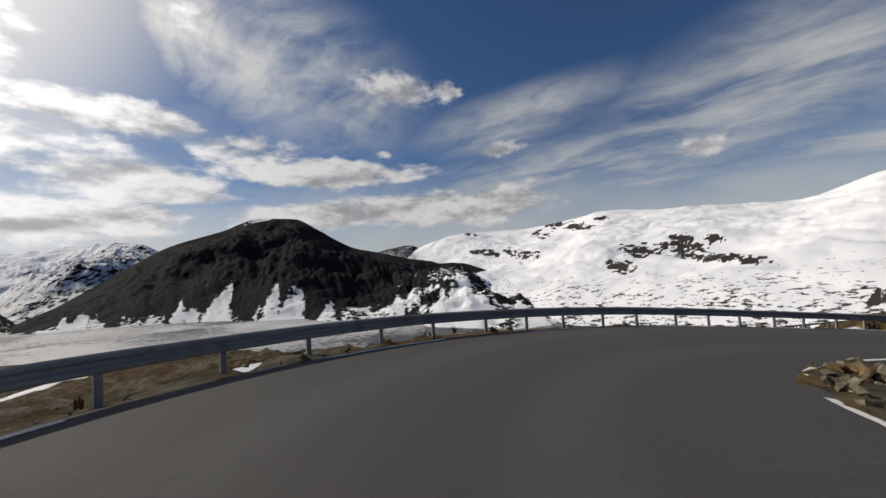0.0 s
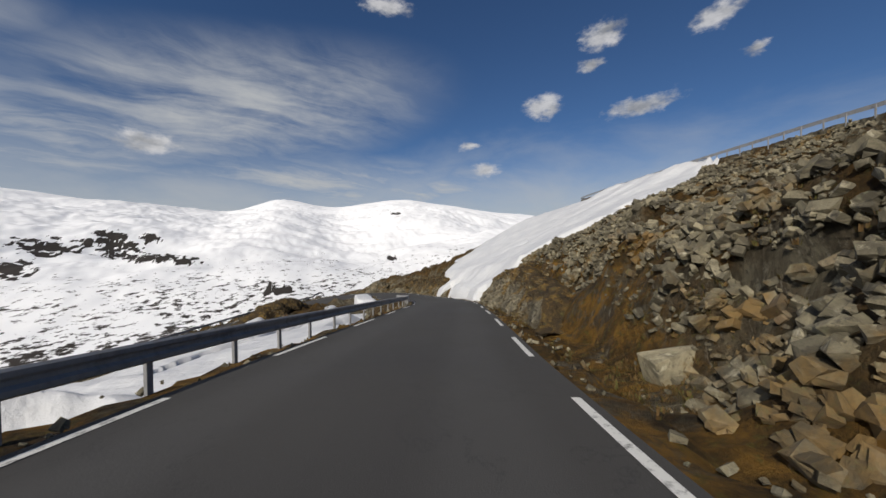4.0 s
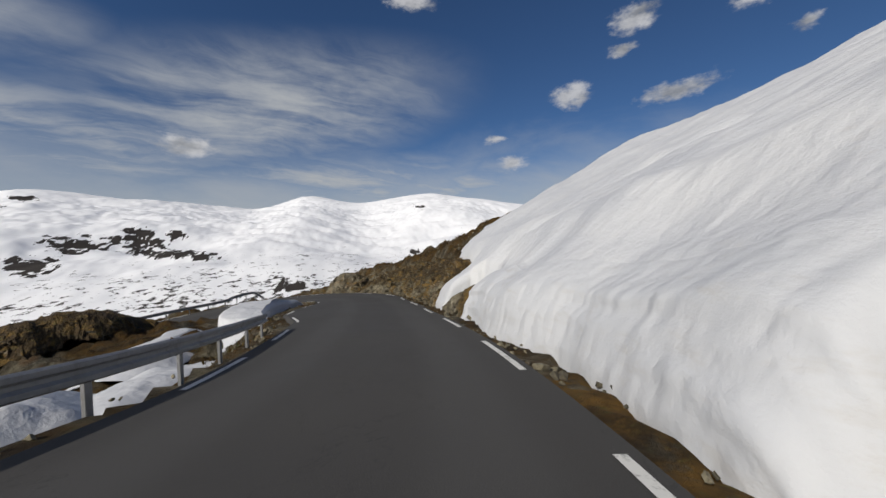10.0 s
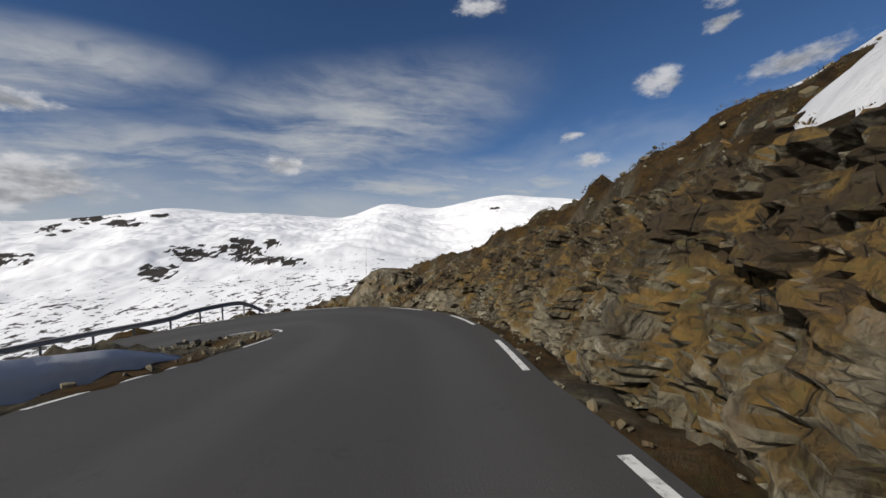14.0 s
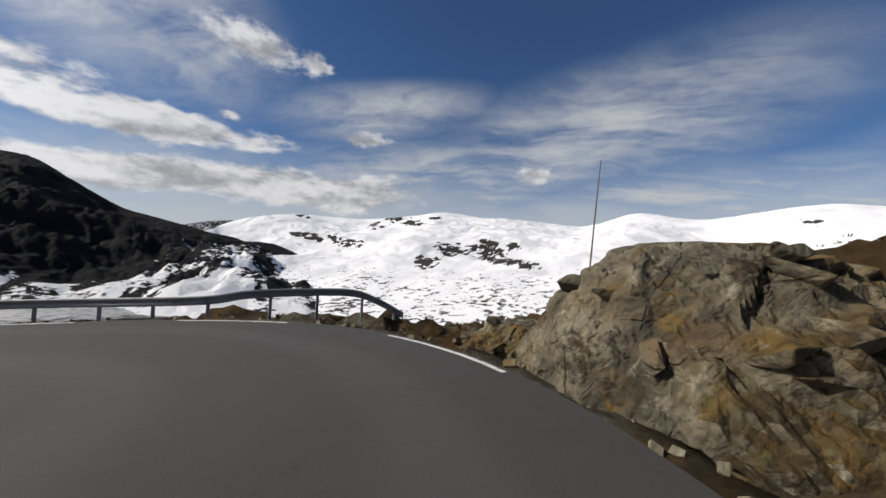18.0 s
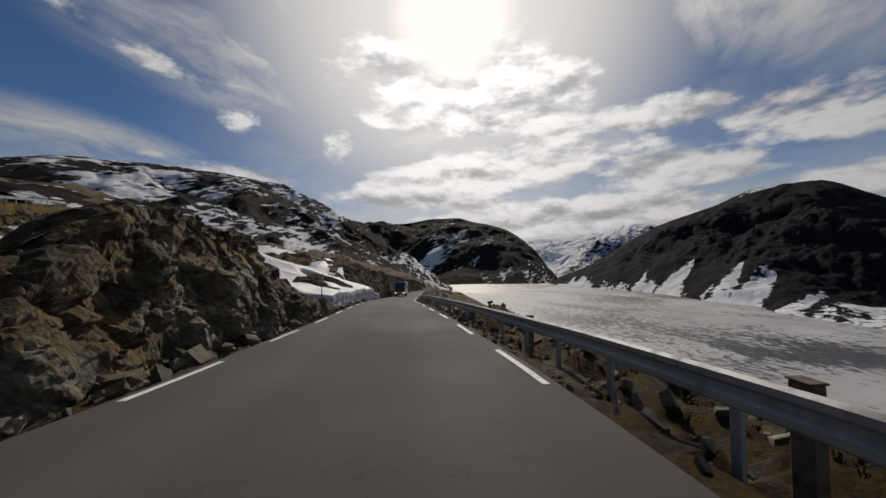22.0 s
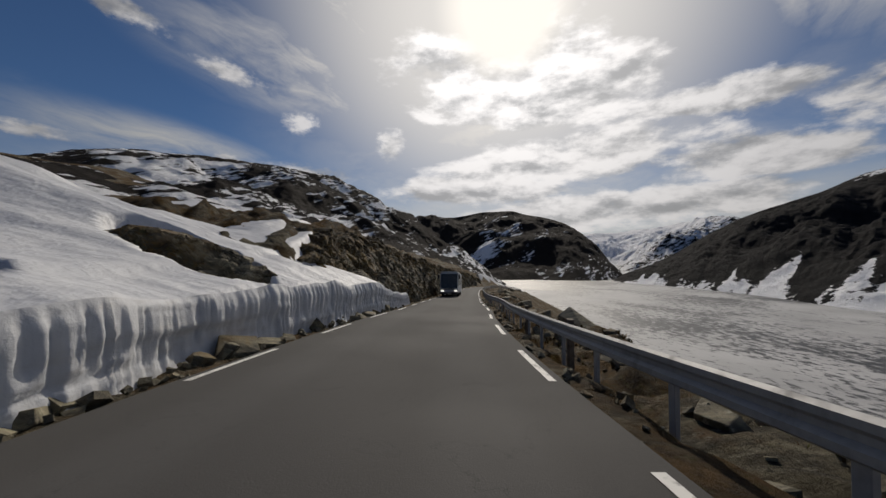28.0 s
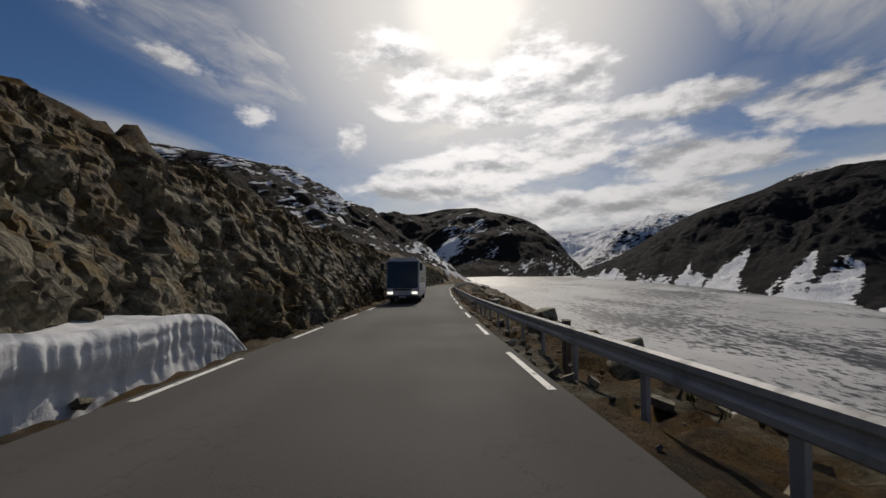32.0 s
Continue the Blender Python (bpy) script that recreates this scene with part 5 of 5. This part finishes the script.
def road_sign(x, y, z, turn, label):
    """A round traffic sign seen from its back, on a steel tube."""
    sign = tagged(new("road_sign"), label, "sign")
    sign.matrix_basis = pose(x, y, z, 0, 0, turn)
    bm = bmesh.new()
    tube(bm, (0, 0, -0.5), (0, 0, 1.72), 0.03, seg=14)
    part("post", bm, DARK_STEEL, sign, "dark steel tube")
    bm = bmesh.new()
    m = Matrix.Translation((0, 0.045, 1.42)) @ Euler((radians(90), 0, 0)).to_matrix().to_4x4() @ Matrix.Diagonal((1, 1.12, 1, 1))
    bmesh.ops.create_cone(bm, cap_ends=True, segments=40, radius1=0.27, radius2=0.27, depth=0.012, matrix=m)
    for e in [e for e in bm.edges if len(e.link_faces) == 2 and e.calc_face_angle(0) > 1]:
        e.smooth = False
    disc = part("disc", bm, GREY_PAINT, sign, "grey back of a round sign")
    bm = bmesh.new()
    made = bmesh.ops.create_cone(bm, cap_ends=False, segments=40, radius1=0.275, radius2=0.275, depth=0.03, matrix=m)
    part("rim", bm, GREY_PAINT, disc)
    for h in (1.32, 1.54):
        bm = bmesh.new()
        box(bm, (-0.16, 0.015, h - 0.02), (0.16, 0.04, h + 0.02), 0.004)
        part("bracket", bm, DARK_STEEL, sign)
        bm = bmesh.new()
        tube(bm, (0, 0, h - 0.025), (0, 0, h + 0.025), 0.038, seg=14)
        part("clamp", bm, DARK_STEEL, sign)
    return sign


road_sign(47.9, 52.2, -13.95, -10, "round road sign seen from its grey back on a thin post")

stake = tagged(new("snow_stake"), "thin leaning brown snow stake on the knoll", "stake")
stake.matrix_basis = pose(84.3, 44.6, -10.2, 0, 7, 20)
bm = bmesh.new()
tube(bm, (0, 0, -0.3), (0, 0, 1.0), 0.016, 0.013, 8)
part("lower_cane", bm, STAKE, stake)
bm = bmesh.new()
tube(bm, (0, 0, 1.0), (0.02, 0, 1.95), 0.013, 0.007, 8)
part("upper_cane", bm, STAKE, stake)

# squat wooden markers behind the barrier of the low road
for i, n in enumerate(np.arange(22.6, 39, 1.45)):
    s = station(n)
    p, q = road_point(s, float(half_right(s)) + VERGE + 1.5), road_point(s + 0.3, float(half_right(s)) + VERGE + 1.5)
    bm = bmesh.new()
    box(bm, (-0.11, -0.08, -0.9), (0.11, 0.08, 0.46), 0.015)
    marker = tagged(new("marker_post"), "squat weathered wooden marker behind the crash barrier", "post", "markers behind the barrier")
    marker.matrix_basis = pose(*p, 0, 0, math.degrees(math.atan2(q[1] - p[1], q[0] - p[0])))
    part("block", bm, WOOD, marker)
    bm = bmesh.new()
    box(bm, (-0.125, -0.095, 0.462), (0.125, 0.095, 0.485), 0.008)
    part("cap", bm, WOOD, marker)


# ---- the coach on the low road ----
COACH_PAINT = plain("coach_paint", (0.42, 0.43, 0.44), 0.35, 0.0, 0.05)
COACH_GLASS = plain("dark_glass", (0.012, 0.013, 0.015), 0.08, 0.0, 0.0)
RUBBER = plain("tyre_rubber", (0.02, 0.02, 0.02), 0.9)
TRIM = plain("black_trim", (0.018, 0.018, 0.018), 0.5)
RIM = plain("wheel_steel", (0.30, 0.30, 0.31), 0.4, 0.8)


def lamp_paint(n, at):
    return {"Base Color": (0.9, 0.9, 0.88), "Emission Color": (1.0, 0.95, 0.85), "Emission Strength": 2.2, "Roughness": 0.2}


LAMP = material("headlight_glow", lamp_paint)


def coach(x, y, z, turn, pitch):
    """A touring coach, built facing +x, standing on its wheels."""
    bus = tagged(new("coach"), "silver-grey touring coach with a dark windscreen and lit headlights", "bus")
    bus.matrix_basis = pose(x, y, z, 0, pitch, turn)
    L, W, H = 12.0, 2.5, 3.45
    bm = bmesh.new()
    vs = box(bm, (-L, -W / 2, 0.35), (0, W / 2, H))
    for v in vs:
        if v.co.x > -0.1 and v.co.z > 2:
            v.co.x -= 0.28
    bmesh.ops.bevel(bm, geom=list(bm.edges), offset=0.16, segments=4, affect="EDGES")
    part("body", bm, COACH_PAINT, bus)
    bm = bmesh.new()
    vs = box(bm, (-0.12, -1.14, 1.15), (0.03, 1.14, 3.2))
    for v in vs:
        if v.co.z > 2:
            v.co.x -= 0.24
    bmesh.ops.bevel(bm, geom=list(bm.edges), offset=0.05, segments=2, affect="EDGES")
    screen = part("windscreen", bm, COACH_GLASS, bus, "dark tinted windscreen")
    for side in (-1, 1):
        bm = bmesh.new()
        tube(bm, (0.06, side * 0.1, 1.2), (-0.02, side * 0.75, 1.75), 0.014, seg=8)
        part("wiper", bm, TRIM, screen)
        bm = bmesh.new()
        box(bm, (-0.02, side * 0.92 - 0.2, 0.72), (0.035, side * 0.92 + 0.2, 0.88), 0.02)
        part("headlight", bm, LAMP, bus, "lit headlight")
        bm = bmesh.new()
        tube(bm, (-0.15, side * 1.2, 3.15), (0.3, side * 1.42, 3.0), 0.03, seg=8)
        arm = part("mirror_arm", bm, TRIM, bus)
        bm = bmesh.new()
        box(bm, (0.2, side * 1.42 - 0.11, 2.45), (0.34, side * 1.42 + 0.11, 3.0), 0.04)
        part("mirror", bm, TRIM, arm)
        for k in range(6):
            bm = bmesh.new()
            box(bm, (-1.6 - k * 1.72, side * 1.25 - 0.012, 1.55), (-0.35 - k * 1.72 - 0.35, side * 1.25 + 0.012, 2.85), 0.01)
            part("side_window", bm, COACH_GLASS, bus)
        for wx in (-2.7, -8.9):
            bm = bmesh.new()
            tube(bm, (wx, side * 0.95, 0.5), (wx, side * 1.24, 0.5), 0.5, seg=28)
            wheel = part("wheel", bm, RUBBER, bus)
            bm = bmesh.new()
            tube(bm, (wx, side * 1.2, 0.5), (wx, side * 1.262, 0.5), 0.27, 0.22, 20)
            part("rim", bm, RIM, wheel)
    bm = bmesh.new()
    box(bm, (-0.1, -1.2, 0.36), (0.06, 1.2, 0.62), 0.05)
    bumper = part("bumper", bm, TRIM, bus)
    bm = bmesh.new()
    box(bm, (0.055, -0.26, 0.45), (0.07, 0.26, 0.56), 0.004)
    part("number_plate", bm, COACH_PAINT, bumper)
    bm = bmesh.new()
    box(bm, (-0.06, -0.7, 0.98), (0.02, 0.7, 1.1), 0.01)
    part("grille", bm, TRIM, bus)
    return bus


p, q = road_point(station(33.95), -1.35), road_point(station(33.95) + 6, -1.35)
coach(p[0], p[1], p[2] + 0.0, math.degrees(math.atan2(p[1] - q[1], p[0] - q[0])), math.degrees(math.atan2(p[2] - q[2], 6)) * -1)


# ---- dry grass and heather ----
def grass_paint(n, at):
    own = n.add("ShaderNodeNewGeometry").outputs["Random Per Island"]
    c = n.mix(n.noise(at, 0.7, 5, 0.6), (0.065, 0.036, 0.014), (0.12, 0.078, 0.030))
    return {"Base Color": n.mix(n.step(own, 0.5, 1.0), c, (0.085, 0.085, 0.025)), "Roughness": 0.9, "Specular IOR Level": 0.15}


GRASS = material("dry_grass", grass_paint)


def grass(places, label, seed, tall=0.2, blades=9):
    """Tufts of bent dry blades standing on the ground, as one mesh."""
    rng = np.random.default_rng(seed)
    k = len(places)
    foot = np.concatenate((places, ground_height(places[:, 0], places[:, 1])[:, None] - 0.02), 1)[:, None]
    turn, lean = rng.uniform(0, 2 * np.pi, (k, blades)), rng.uniform(0.2, 0.9, (k, blades))
    h = tall * (0.5 + rng.random((k, 1)) ** 2) * rng.uniform(0.6, 1.2, (k, blades))
    way = np.stack((np.cos(turn), np.sin(turn), 0 * turn), -1)
    side = np.stack((-np.sin(turn), np.cos(turn), 0 * turn), -1)
    root = foot + way * 0.05
    up = np.array([0, 0, 1.0])
    mid = root + way * (h * lean * 0.35)[..., None] + up * (h * 0.6)[..., None]
    tip = root + way * (h * lean)[..., None] + up * (h * (1.05 - 0.4 * lean))[..., None]
    w = (h * 0.12)[..., None]
    v = np.stack((root - side * w, root + side * w, mid + side * w * 0.8, mid - side * w * 0.8, tip), 2).reshape(-1, 3)
    i = np.arange(k * blades)[:, None] * 5
    faces = np.concatenate((i + [0, 1, 2], i + [0, 2, 3], i + [3, 2, 4]))
    return tagged(new("grass", mesh_from("grass", v, faces, GRASS)), label, "grass", kind="stuff")


def clumped(s, u, keep, seed):
    """Places beside the road where the heath grows, in patches."""
    p = road_point(s, u)[:, :2]
    f = fbm(p[:, 0] * 0.35, p[:, 1] * 0.35, 0, 3, seed)
    return p[f > keep]


rng = np.random.default_rng(8)
k = 15000
s = station(rng.uniform(2.6, 9.6, k))
grass(clumped(s, half_right(s) + VERGE + 0.5 + rng.random(k) ** 1.2 * 6.0, 0.0, 5), "rusty dry grass and moss below the scree", 1, 0.085)
k = 16000
s = station(rng.uniform(14.6, 20.5, k))
grass(clumped(s, half_right(s) + VERGE + 3.2 + rng.random(k) * 10, -0.25, 6), "brown heather on top of the cliff", 2, 0.055)
k = 3500
s = station(rng.uniform(18.6, 40, k))
grass(clumped(s, half_right(s) + VERGE + 0.7 + rng.random(k) ** 1.6 * 6, -0.1, 7), "dry grass on the bank behind the crash barrier", 3, 0.2)
k = 3500
s = station(rng.uniform(-4, 16.5, k))
grass(clumped(s, -(half_left(s) + VERGE + 0.7 + rng.random(k) ** 1.5 * 5), -0.1, 8), "dry grass on the bank of the middle road", 4, 0.18)
